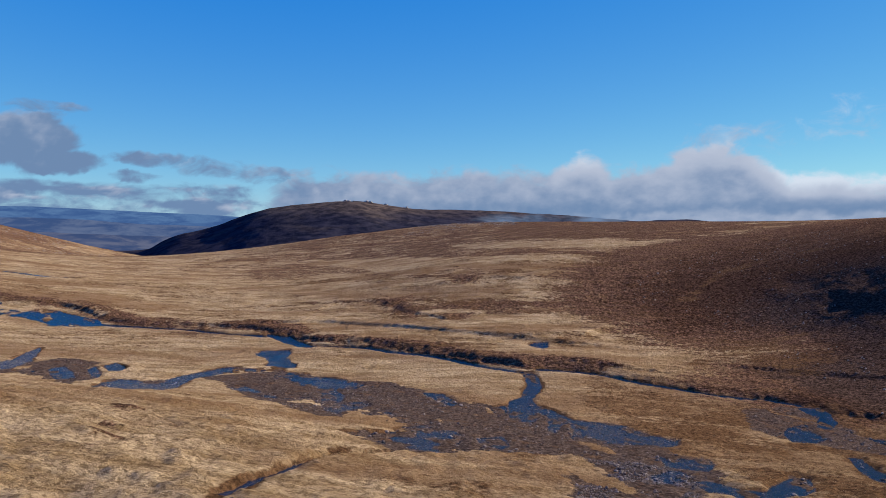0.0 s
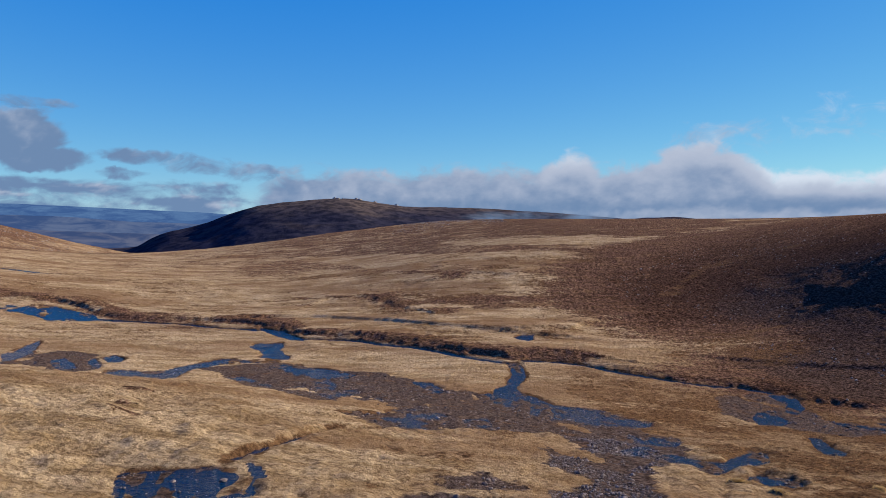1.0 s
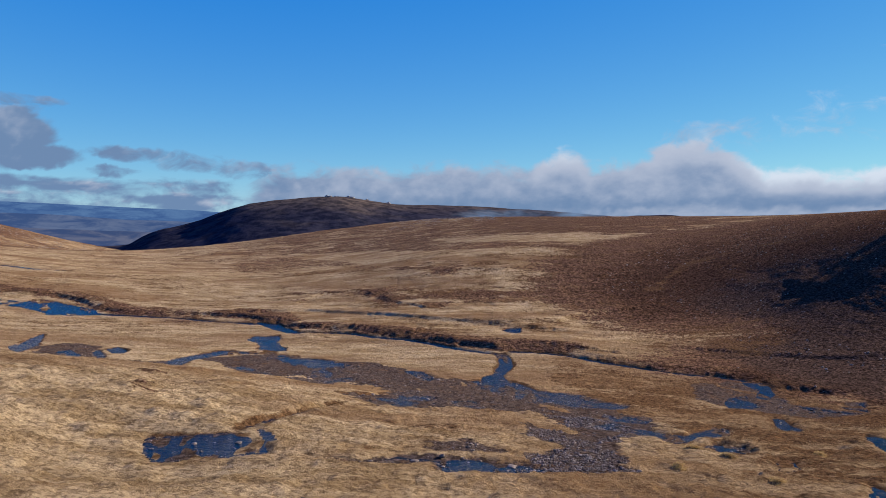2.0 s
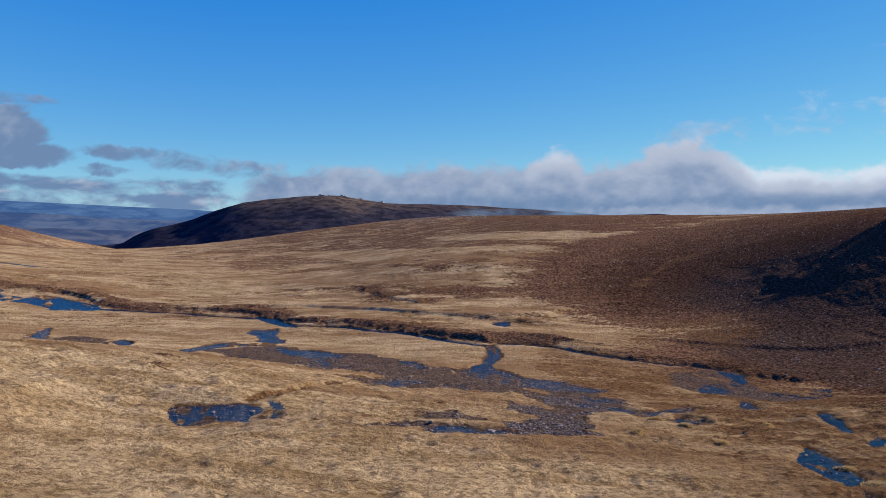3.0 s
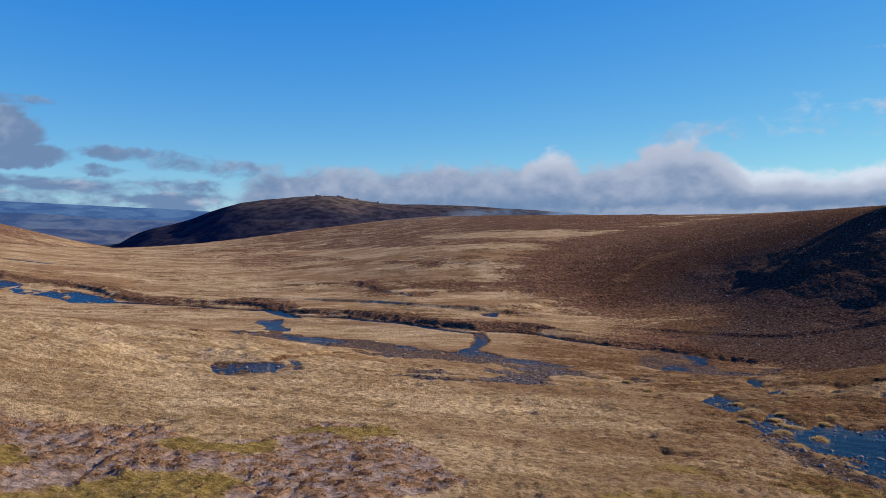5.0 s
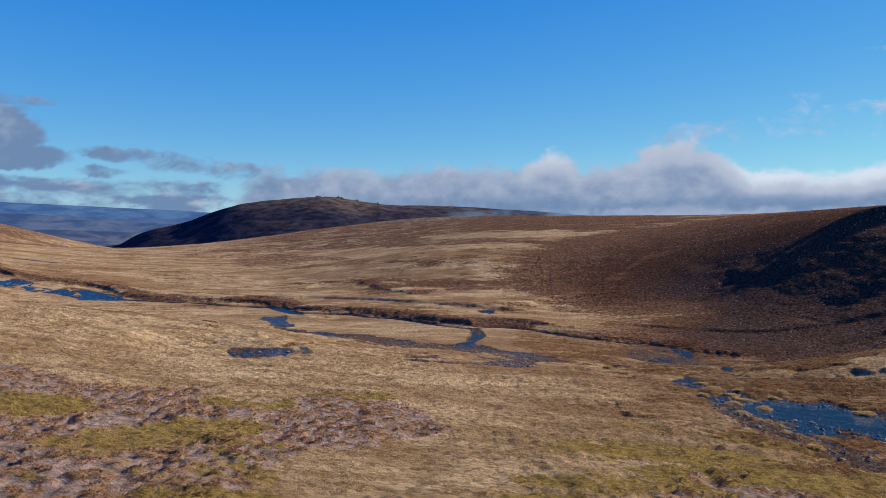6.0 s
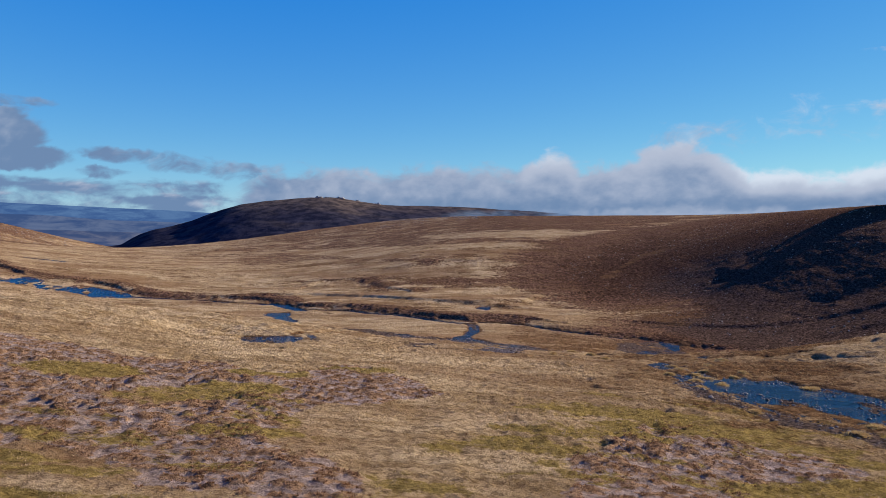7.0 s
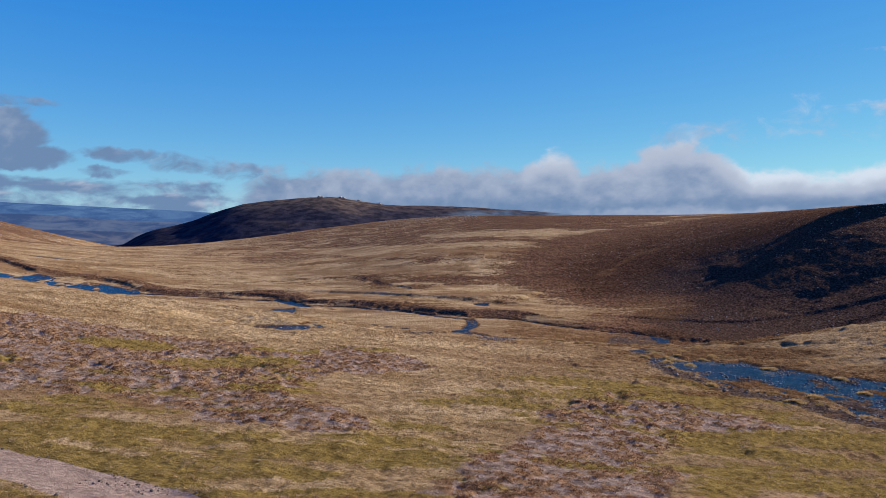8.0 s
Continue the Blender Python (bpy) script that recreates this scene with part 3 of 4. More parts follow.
RUSTY = [[(28, 104), (40, 112), (52, 104), (50, 96), (36, 94)], [(8, 172), (20, 192), (40, 178), (44, 166), (36, 150), (26, 122), (22, 138), (20, 157)], [(40, 150), (66, 152), (84, 138), (70, 118), (52, 110), (42, 112), (38, 122)], [(2.5, 135), (5, 122), (0.4, 109), (-4, 96), (-8, 93), (-2, 114)], [(-60, 152), (-40, 150), (-28, 138), (-36, 134), (-58, 142)],
         [(-2, 112), (3, 116), (4, 108), (0, 104)], [(50, 205), (66, 202), (80, 222), (68, 238), (50, 232)], [(11, 62), (16, 72), (20, 66), (22, 57), (28, 48), (24, 44), (17, 46)]]
EAST_BANK = [(20, 197), (34, 187), (41.7, 182.8), (52.2, 181.9), (57.4, 174.0), (66.9, 169.2), (77.7, 173.5), (92.1, 181.2), (106.8, 186), (130, 192)]
EAST_LIP = [(60, 205), (73.8, 198.8), (84.5, 196.3), (93.2, 196.3), (113.7, 197.0), (135, 198)]
# cuts in the dark slope and the near bank: their line, depth and half width
CUTS = [([(99, 203), (108.9, 208.8), (115.6, 209.7), (124, 211.5), (150, 216)], 1.1, 4.5), ([(76.5, 235), (81.9, 239.0), (87.0, 244.4), (96, 247)], 0.5, 2.4),
        ([(37.3, 92.9), (41.6, 97.1), (45, 97.6)], 0.7, 1.0), ([(40.2, 88.1), (43.4, 89.4), (46, 86)], 0.7, 1.0),
        ([(10.6, 66.5), (11.6, 66.8)], 0.35, 0.4), ([(4.2, 73.2), (5.0, 72.8)], 0.3, 0.5), ([(11.6, 63.2), (12.6, 62.8)], 0.3, 0.4)]
SCARP = [(76.8, 265.6), (82.7, 254.8), (87.7, 251.5), (95.8, 251.6), (105.5, 246.0), (112.6, 240.2), (150.0, 238.2)]
KNOBS = [(86.6, 205.7), (96.4, 215.1), (104.9, 219.2)]
SEAMS = [[(44, 209), (49.5, 213.8), (64.7, 226.8), (78.1, 233.5)], [(80, 298), (87.6, 301.7), (101.7, 306.2), (118, 306)], [(82, 300), (70, 285), (60, 272)]]
TRACK = [(-60, 44), (-30, 29), (-15.1, 23.8), (-12.6, 22.8), (-10.4, 21.9), (-6, 19.5), (2, 14), (10, 6), (16, -10)]


def land(x, y):
    """The ground's height, with the masks of what grows or lies on it and of painted shade, and the water's height (nan
    where there is none).
    """
    z = base = base_height(x, y)
    shape = x.shape
    # cut banks of the terraces
    for line, tall, reach in ((TERRACE, 1.1, 18.0), (UPPER_TERRACE, 0.8, 14.0), (LEDGE, 0.5, 8.0), (GULLY, 1.0, 9.0), (NICK, 0.6, 8.0), (EAST_BANK, 0.8, 14.0), (EAST_LIP, 0.7, 10.0)):
        d, side = line_distance(line, x, y)
        s = d * side + 0.9 * fbm(x, y, 14, 3, 3)
        z = z + tall * smooth(-1.1, 1.3, s) * np.exp(-np.maximum(s, 0) / reach) * smooth(30, 8, d)
    # unseen ridge added beyond view to keep the sun off the valley's far corner
    along, aside = 0.883 * x + 0.469 * y, 0.883 * y - 0.469 * x
    z = z + (60 + 26 * fbm(aside, along * 0.5, 26, 5, 49, 0.6)) * np.exp(-((along - 400) / 38) ** 2) * smooth(50, 95, aside) * smooth(206, 178, aside)
    d, side = line_distance(SCARP, x, y)
    s = d * side + 8 * fbm(x, y, 26, 5, 46, 0.6)
    z = z + 0.5 * smooth(-10, 9, s) * np.exp(-np.maximum(s - 9, 0) / 30) * smooth(74, 100, x) + 0.6 * fbm(x, y, 14, 5, 47, 0.6) * smooth(34, 12, d) * smooth(70, 100, x)
    for line, deep, half in CUTS:
        d, _ = line_distance(line, x, y)
        z = z - deep * np.exp(-((d + 0.9 * half * fbm(x, y, 1.6 * half, 4, 34, 0.6)) / half) ** 2)
    d, _ = line_distance(KNOBS, x, y)
    z = z + 0.25 * (1 + fbm(x, y, 4, 4, 35)) * np.exp(-(d / 6) ** 2)
    far = np.hypot(x, y)
    calm = 1 - 0.85 * smooth(40, 85, x) * smooth(150, 200, y)
    z = z + 0.16 * calm * fbm(x, y, 9, 4, 1) * smooth(5, 40, far) + 0.5 * fbm(x, y, 40, 3, 2) * smooth(150, 320, far) * calm
    gravel, rush, water = np.zeros(shape), np.zeros(shape), np.full(shape, np.nan)
    wet = np.full(shape, 1e3)
    level_sum, level_weight = np.zeros(shape), np.zeros(shape)
    wobble = 0.5 * fbm(x, y, 4, 5, 5, 0.6)
    isles = 0.75 * fbm(x + 0.25 * y, y * 0.36, 3.6, 5, 8, 0.62) + 0.6 * fbm(x + 0.2 * y, y * 0.4, 9, 3, 9, 0.6)
    bed = isles + 0.75 * fbm(x, y * 0.6, 1.5, 3, 10, 0.6)
    for st in STRETCHES:
        x0, y0, x1, y1 = st.box(22)
        k = (x > x0) & (x < x1) & (y > y0) & (y < y1)
        if not k.any():
            continue
        xs, ys = x[k], y[k]
        big = 1.0 if st.wide is None else 0.5
        s = st.distance(xs, ys) + wobble[k] * big
        lev = st.level(xs, ys)
        rise = lev - 0.04 - 0.18 * (st.shoal == 0) + st.shoal * (bed[k] + 0.25 * smooth(-3.0, 0, s)) * smooth(0.5, -0.6, s)
        wall = lev - 0.06 + st.lip * smooth(0.0, 0.9, s) + np.maximum(s, 0) * st.bank + 0.02 * np.maximum(s - 2.5, 0) ** 2
        cut = np.where(s < 0, np.minimum(rise, lev - 0.06 + s * 0.4 + (st.shoal > 0) * 50.0), wall)
        old = z[k]
        lowest = lev - 0.1 - 0.25 * np.maximum(s - 1, 0)
        z[k] = np.where(s < 0, cut, np.maximum(np.minimum(old, cut), lowest))
        wet[k] = np.minimum(wet[k], s)
        w = np.exp(-np.clip(s, -3, 6) * 1.5)
        level_sum[k] += w * lev
        level_weight[k] += w
        grown = smooth(0.16, 0.3, isles[k] + 0.2 * fbm(xs, ys, 2.2, 3, 13) + 0.1 * smooth(-1, 1, s)) if st.shoal > 0 else 0.0
        gravel[k] = np.maximum(gravel[k], smooth(0.5 + 4 * st.shoal, -0.6, s) * (0.6 + 0.4 * min(st.shoal * 3, 1)) * (1 - 0.8 * grown))
        rush[k] = np.maximum(rush[k], smooth(1.3, 0.1, s + 0.8 * fbm(xs, ys, 3, 3, 14)) * (0.75 + 0.6 * fbm(xs, ys, 14, 3, 12)) * (1 - 0.9 * grown * smooth(0.3, 0.5, isles[k])))
    ok = (wet < 1.0) & (level_weight > 0)
    water[ok] = level_sum[ok] / level_weight[ok]
    # what grows where, and where the heather's colour is darkened for shade
    west, south = (smooth(0.8, -0.8, area_distance(a, x, y) + 1.7 * fbm(x * 0.7, y * 1.2, 5, 6, 20, 0.7)) for a in (HEATHER_WEST, HEATHER_SOUTH))
    mauve = np.maximum(west, south)
    hag = np.zeros(shape)
    for area in HAGS:
        hag = np.maximum(hag, 0.85 * smooth(6, -6, area_distance(area, x, y) + 8 * fbm(x * 0.5, y * 1.4, 9, 6, 26, 0.7)))
    for area in FLATS:
        gravel = np.maximum(gravel, smooth(1.5, -2, area_distance(area, x, y) + 2.5 * fbm(x * 0.7, y, 7, 6, 27, 0.7)) * smooth(0.5, 0.3, isles))
    for area in RUSTY:
        rush = np.maximum(rush, 0.5 * smooth(7, -6, area_distance(area, x, y) + 9 * fbm(x * 0.6, y, 10, 6, 28, 0.7)))
    rush = np.maximum(rush, 0.62 * smooth(2, 26, x) * smooth(78, 52, x - 0.3 * (110 - np.minimum(y, 110))) * smooth(190, 165, y) * smooth(38, 60, y) * (1 - 0.6 * smooth(35, 47, x) * smooth(140, 122, y)) * (0.92 + 0.9 * fbm(x * 0.7, y, 9, 5, 30, 0.65)))
    rush = np.maximum(rush, smooth(-230, -120, x) * smooth(75, 45, x) * smooth(196, 215, y) * smooth(420, 330, y) * (0.27 + 0.5 * fbm(x * 0.5, y * 0.8, 12, 5, 38, 0.65)))
    rush = np.maximum(rush, 0.95 * smooth(5, -4, area_distance([(37, 98), (43, 114), (58, 126), (68, 122), (54, 104), (44, 95)], x, y) + 5 * fbm(x * 0.6, y, 8, 5, 39, 0.65)))
    for line in SEAMS:
        d, _ = line_distance(line, x, y)
        rush = np.maximum(rush, 0.55 * smooth(4, 0.5, d + 2.5 * fbm(x, y, 8, 4, 36)))
    d, side = line_distance(EAST_BANK, x, y)
    mauve = np.maximum(mauve, 0.24 * smooth(10, 5, d + 3 * fbm(x, y, 9, 4, 37)) * (side > 0) * smooth(38, 48, x))
    d, side = line_distance(TERRACE, x, y)
    brink = smooth(11, 4, np.where(side > 0, d, 3.0 * d) + 4 * fbm(x, y, 9, 4, 32)) * (0.62 + 0.9 * fbm(x, y, 12, 4, 31))
    d2 = area_distance(HEATHER_SLOPE, x, y) + 9 * fbm(x, y, 60, 4, 22)
    heath = np.maximum(np.maximum(smooth(44, -6, d2), brink), hag)
    mead = np.minimum(area_distance(FLOOR, x, y), area_distance([(42, 150), (66, 156), (92, 140), (84, 118), (60, 108), (45, 110)], x, y)) + 8 * fbm(x * 0.6, y, 18, 5, 29, 0.65)
    # colour masks that paint shade on the slope, valley floor and hollow
    dark = np.maximum(smooth(26, -26, d2) * (0.5 + 0.5 * smooth(330, 265, y)), 0.95 * smooth(8, -10, mead))
    slope_shade = smooth(14, -14, area_distance(SLOPE_SHADE, x, y) + 14 * fbm(x, y, 40, 5, 23, 0.6)) * smooth(300, 245, y)
    band = fbm(x * 0.38 + 0.1 * y, 6.5 * base + 0.25 * y, 26, 6, 24, 0.62) + 0.5 * fbm(x * 0.5, 4 * base + 0.5 * y, 90, 3, 25)
    up = 0.5 + 1.9 * (band - 0.42 + 0.30 * smooth(250, 420, y) + 0.2 * smooth(-20, 60, x) + 0.68 * smooth(400, 470, y + 0.2 * x))
    heath = np.maximum(heath, np.maximum(np.clip(up, 0, 0.58 + 0.14 * smooth(0, 40, x)), 0.5 * smooth(-90, -170, x)) * smooth(200, 235, y) * (0.6 + 0.4 * smooth(-190, -60, x + 0.1 * (y - 300))))
    heath = np.maximum(heath, (0.56 + 0.4 * fbm(x, y, 45, 4, 52, 0.6)) * smooth(-140, -240, x) * smooth(400, 520, y))
    near = smooth(57, 40, y + 0.15 * np.abs(x) - 16 * smooth(2, 12, x) + 5 * fbm(x, y, 12, 3, 41))
    patch = np.maximum.reduce([smooth(1.0, -0.6, area_distance(a, x, y) + 2.2 * fbm(x * 0.5, y, 4, 5, 43, 0.6)) for a in MOSSY])
    pale = smooth(1.5, -1.5, area_distance(PALE, x, y) + 2.5 * fbm(x, y, 6, 4, 44))
    moss = np.maximum(near * (0.63 + 0.75 * fbm(x * 0.6, y * 1.6, 7, 5, 42, 0.6) + 0.85 * fbm(x * 0.6, y * 1.6, 2.4, 3, 45)) * (1 - 0.35 * mauve), 0.75 * patch) * (1 - pale)
    mauve = mauve * (1 - 0.8 * patch)
    d3, _ = line_distance(TRACK, x, y)
    track = smooth(1.35, 0.85, d3 + 0.25 * fbm(x, y, 2.5, 3, 51))
    z = z - 0.05 * track
    # tussocks and heather clumps
    near = far < 115
    clump, fine_clump = np.zeros(shape), np.zeros(shape)
    clump[near] = clump_cells(x[near] + 0.3 * fbm(x[near], y[near], 2, 2, 67), y[near], 0.8, 1)
    fine_clump[near] = clump_cells(x[near], y[near], 0.47, 2)
    rough = 0.95 + 0.7 * fbm(x * 0.6, y, 7, 3, 68)
    near_lump = ((0.25 * clump + 0.17 * fine_clump) * (0.5 + 0.5 * smooth(22, 52, far)) * smooth(112, 80, far) * np.clip(rough, 0.6, 1.35) * (0.55 + 0.35 * mauve) * (1 - 0.55 * pale) + 0.2 * np.abs(fbm(x * 0.55, y * 1.1, 1.9, 3, 61, 0.55))) - 0.1 * smooth(112, 80, far)
    mid_lump = 0.45 * np.abs(fbm(x * 0.7, y, 1.9, 3, 66, 0.6)) * smooth(50, 100, far)
    heath_lump = (0.2 + 0.3 * smooth(0.3, 0.7, heath) * calm) * np.abs(fbm(x, y * 0.8, 2.6 - 0.8 * (calm < 0.6), 3, 64, 0.6)) * (0.4 + 0.6 * calm) * smooth(60, 140, far) * smooth(520, 330, far)
    swell = 0.16 * calm * fbm(x, y, 4.0, 3, 62) + 0.2 * smooth(120, 260, far) * (1 - 0.85 * dark) * calm * fbm(x * 0.5, y * 1.3, 5.0, 4, 63, 0.7)
    lump = (near_lump + mid_lump) * smooth(190, 110, far) * (1 - 0.8 * smooth(0.4, 0.8, gravel)) + heath_lump + swell
    z = z + lump * smooth(0.9, 1.6, d3) * smooth(-0.2, 1.2, wet)
    mauve = mauve * smooth(0.5, 2.5, wet)
    return z, dict(gravel=gravel, rush=rush, heath=heath, dark=dark, slope_shade=slope_shade, mauve=mauve, moss=moss * smooth(0, 3, wet), track=track, sere=smooth(-6, 34, x - 0.12 * (y - 60)) * smooth(230, 200, y) * (0.8 + 0.7 * fbm(x * 0.6, y, 12, 4, 50, 0.6)) * (1 - 0.75 * smooth(35, 47, x) * smooth(140, 122, y)), clump=np.maximum(clump, 0.6 * fine_clump)), water, wet


def ladder(stops):
    """Steps from the first stop to the last; each stop is a place and the step's length there."""
    at, out = stops[0][0], []
    places, steps = zip(*stops)
    while at < places[-1]:
        out.append(at)
        at += float(np.interp(at, places, steps))
    return np.array(out + [places[-1]])


YS = ladder([(-400, 40), (-60, 8), (8, 0.5), (15, 0.2), (60, 0.36), (150, 0.55), (260, 0.7), (320, 1.4), (500, 3.0), (700, 8), (1500, 40)])
US = np.r_[-np.geomspace(14, 1.04, 24), np.linspace(-1, 1, 861), np.geomspace(1.04, 14, 24)]
GX = US[None, :] * (0.72 * np.maximum(YS, 0) + 34)[:, None]
GX = np.clip(GX, -2600, 2600) + np.where(np.abs(US) > 13.9, np.sign(US), 0)[None]
GY = np.repeat(YS[:, None], len(US), 1)
GZ, MASKS, WATER, WET = land(GX, GY)

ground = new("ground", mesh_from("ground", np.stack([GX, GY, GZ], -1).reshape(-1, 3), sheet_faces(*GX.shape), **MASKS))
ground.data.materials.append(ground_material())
tagged(ground, "rolling moorland of straw-coloured grass, brown heather and moss", "ground", kind="structure")

# ---- water ----
cells = sheet_faces(*GX.shape)
has = ~np.isnan(WATER.ravel())
cells = cells[has[cells].all(1)]
used, flat = np.unique(cells, return_inverse=True)
spots = np.stack([GX, GY, np.nan_to_num(WATER)], -1).reshape(-1, 3)[used]
water = new("water", mesh_from("water", spots, flat.reshape(-1, 4)))
water.data.materials.append(water_material())
tagged(water, "shallow blue stream water winding in braids over stones", "water", kind="structure")


# ---- the dark hill with its tors, and the far hills ----
def bearing_profile(points, az):
    """Heights by bearing: points are (degrees to the right of straight ahead, degrees above level)."""
    a, e = np.array(points).T
    deg = np.degrees(az)
    return sum(np.interp(deg + k, a, e) for k in (-0.9, -0.45, 0, 0.45, 0.9)) / 5


HILL = [(-40, -4.5), (-30, -3.2), (-25.2, -1.9), (-24.4, -1.6), (-23.3, -0.85), (-22.9, -0.45), (-21.5, -0.3), (-19.5, 0.3), (-17.9, 0.95), (-16.2, 1.5), (-13.6, 1.85), (-11, 2.05),
        (-10.0, 2.13), (-8.2, 2.08), (-6.9, 1.8), (-5.4, 1.65), (-4.3, 1.5), (-0.2, 1.5), (3.0, 1.4), (6.6, 1.12), (9.8, 0.92), (12.5, 0.6), (14.5, 0.7), (17, 0.75), (19, 0.4), (24, -0.6)]


def hill(x, y):
    r, az = np.hypot(x, y), np.arctan2(x, y)
    top = r * 0 + 2450 * np.tan(np.radians(bearing_profile(HILL, az)))
    foot = -95.0
    ridge = 2450 + 90 * np.sin(az * 9)
    rise = np.where(r < ridge, np.exp(-((r - ridge) / 560) ** 2), np.exp(-((r - ridge) / 700) ** 2))
    rough = fbm(x, y, 260, 6, 71, 0.55) * 20 * (1 - rise) + fbm(x, y, 60, 4, 72) * 3.2
    return foot + (top - foot) * rise + rough * smooth(0.02, 0.3, rise)


az = np.radians(np.linspace(-42, 26, 320))
rr = np.linspace(1500, 3300, 120)
HX, HY = rr[:, None] * np.sin(az)[None], rr[:, None] * np.cos(az)[None]
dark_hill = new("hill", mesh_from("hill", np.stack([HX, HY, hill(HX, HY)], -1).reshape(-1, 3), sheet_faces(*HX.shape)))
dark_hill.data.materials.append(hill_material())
tagged(dark_hill, "dark heather-covered hill with granite tors along its top", "hill", kind="structure")

FAR = far_material()
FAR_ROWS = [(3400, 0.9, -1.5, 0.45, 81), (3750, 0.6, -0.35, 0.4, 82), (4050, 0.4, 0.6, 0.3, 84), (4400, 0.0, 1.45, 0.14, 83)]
for reach, nearness, lift, swing, seed in FAR_ROWS:
    az = np.radians(np.linspace(-80, 80, 360))
    crest = lift + swing * fbm(np.degrees(az), az * 0, 9, 5, seed) + np.interp(np.degrees(az), [-80, -32, -20, -12, 0, 80], [0, 0.1, -0.45, -0.9, -1.0, -0.8])
    tops = reach * np.tan(np.radians(crest))
    steps = np.linspace(0, 1, 16)
    zz = -420 + (tops[None] + 420) * smooth(0, 1, steps)[:, None]
    r = (reach - 420 + 420 * steps)[:, None]
    xyz = np.stack([r * np.sin(az)[None], r * np.cos(az)[None], zz + 14 * fbm(r * np.degrees(az)[None] / 40, r, 160, 4, seed + 5) * (1 - steps[:, None])], -1)
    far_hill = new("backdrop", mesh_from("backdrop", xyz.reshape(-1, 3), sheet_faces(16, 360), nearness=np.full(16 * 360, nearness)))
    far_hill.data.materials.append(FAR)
    tagged(far_hill, "far blue ridge of hills on the horizon", "backdrop", kind="structure")

# ---- clouds ----
# The bank's upper edge and its brightness by bearing (degrees), and some clouds that stand free.
BANK = [(-60, 2.5, 0.4), (-22, 2.4, 0.3), (-17.5, 3.6, 0.2), (-13.5, 4.3, 0.18), (-9, 4.6, 0.3), (-5, 4.3, 0.34), (-2, 4.7, 0.3), (3, 4.7, 0.34), (6.3, 4.5, 0.4), (7.2, 5.3, 0.6), (8.4, 5.9, 0.75), (9.7, 5.5, 0.62), (10.9, 4.6, 0.42),
        (14, 4.6, 0.36), (16, 5.8, 0.5), (18, 6.4, 0.56), (20, 6.2, 0.55), (22, 4.8, 0.6), (23.5, 4.1, 0.85), (27, 3.9, 0.75), (30, 4.0, 0.85), (33, 4.6, 1.0), (37, 4.2, 0.8), (60, 3.0, 0.6)]
FREE = [(-32.3, 6.1, 3.6, 2.3, 0.95, 0.12), (-37, 6.5, 3.5, 2.5, 0.9, 0.16), (-30.4, 4.7, 3.2, 0.9, 0.85, 0.08), (-31.0, 8.6, 3.0, 0.5, 0.42, 0.12), (-24.7, 5.2, 3.2, 0.7, 0.62, 0.06), (-20.2, 4.7, 4.0, 0.9, 0.46, 0.16), (-25.5, 3.9, 2.0, 0.45, 0.6, 0.08), (-16, 4.2, 3.0, 0.9, 0.5, 0.14), (28, 7.4, 6, 2.6, 0.24, 0.75), (31, 7.9, 2.4, 1.1, 0.34, 0.85), (31.5, 12.2, 1.6, 0.8, 0.34, 0.8), (20, 6.2, 5, 2.4, 0.34, 0.55),
        (38, 6.5, 5, 3, 0.3, 0.6)]


def clouds(a, e):
    """Thickness and brightness of the cloud at a bearing and a height, in degrees."""
    puff = 1 - 2 * np.abs(fbm(a, e * 1.3, 3.2, 5, 91, 0.6))
    curl = fbm(a, e * 1.5, 1.6, 4, 92, 0.6)
    b, t, l = np.array(BANK).T
    top = np.interp(a, b, t) + 0.42 * (puff - 0.55) + 0.22 * curl
    under = top - e
    closed = smooth(-19, -13, a)
    dens = smooth(-1.3, 1.5, under) * closed * 0.8
    lit = 0.31 + (np.interp(a, b, l) - 0.3) * smooth(2.4, 0.6, under) + 0.09 * (puff - 0.5) + 0.08 * curl + (0.06 + 0.2 * smooth(20, 25, a)) * smooth(1.3, 0.2, under) - 0.16 * smooth(2.6, 1.2, e) + 0.2 * smooth(1.6, 0.85, e + 0.8 * curl) * smooth(4, 12, a)
    streaks = smooth(3.9, 3.0, e) * (0.46 + 0.3 * smooth(-0.3, 0.4, fbm(a, e * 5, 5, 5, 94, 0.6))) * (1 - closed)
    lit = np.where(streaks > dens, 0.1 + 0.55 * np.maximum(fbm(a, e * 3, 2.0, 5, 95, 0.6), -0.1), lit)
    dens = np.maximum(dens, streaks)
    for ba, be, wa, we, thick, bright in FREE:
        d = ((a + 0.5 * curl - ba) / wa) ** 2 + ((e + 0.25 * curl + 0.3 * (puff - 0.5) - be) / we) ** 2
        g = thick * smooth(1.5, 0.1, d)
        lit = np.where(g > dens, bright + 0.25 * (puff - 0.5) + 0.12 * np.clip((e - be) / we, -1, 1), lit)
        dens = np.maximum(dens, g)
    return dens, lit


ca, ce = np.meshgrid(np.linspace(-46, 46, 620), np.linspace(-1.5, 12, 120))
thick, bright = clouds(ca, ce)
R = 4700.0
xyz = np.stack([R * np.sin(np.radians(ca)), R * np.cos(np.radians(ca)), R * np.tan(np.radians(ce))], -1)
cloud_bank = new("backdrop", mesh_from("cloud_bank", xyz.reshape(-1, 3), sheet_faces(*ca.shape), thickness=thick, brightness=bright))
cloud_bank.data.materials.append(cloud_material())
ma, me_ = np.meshgrid(np.linspace(-3, 16, 160), np.linspace(-1.2, 2.2, 40))
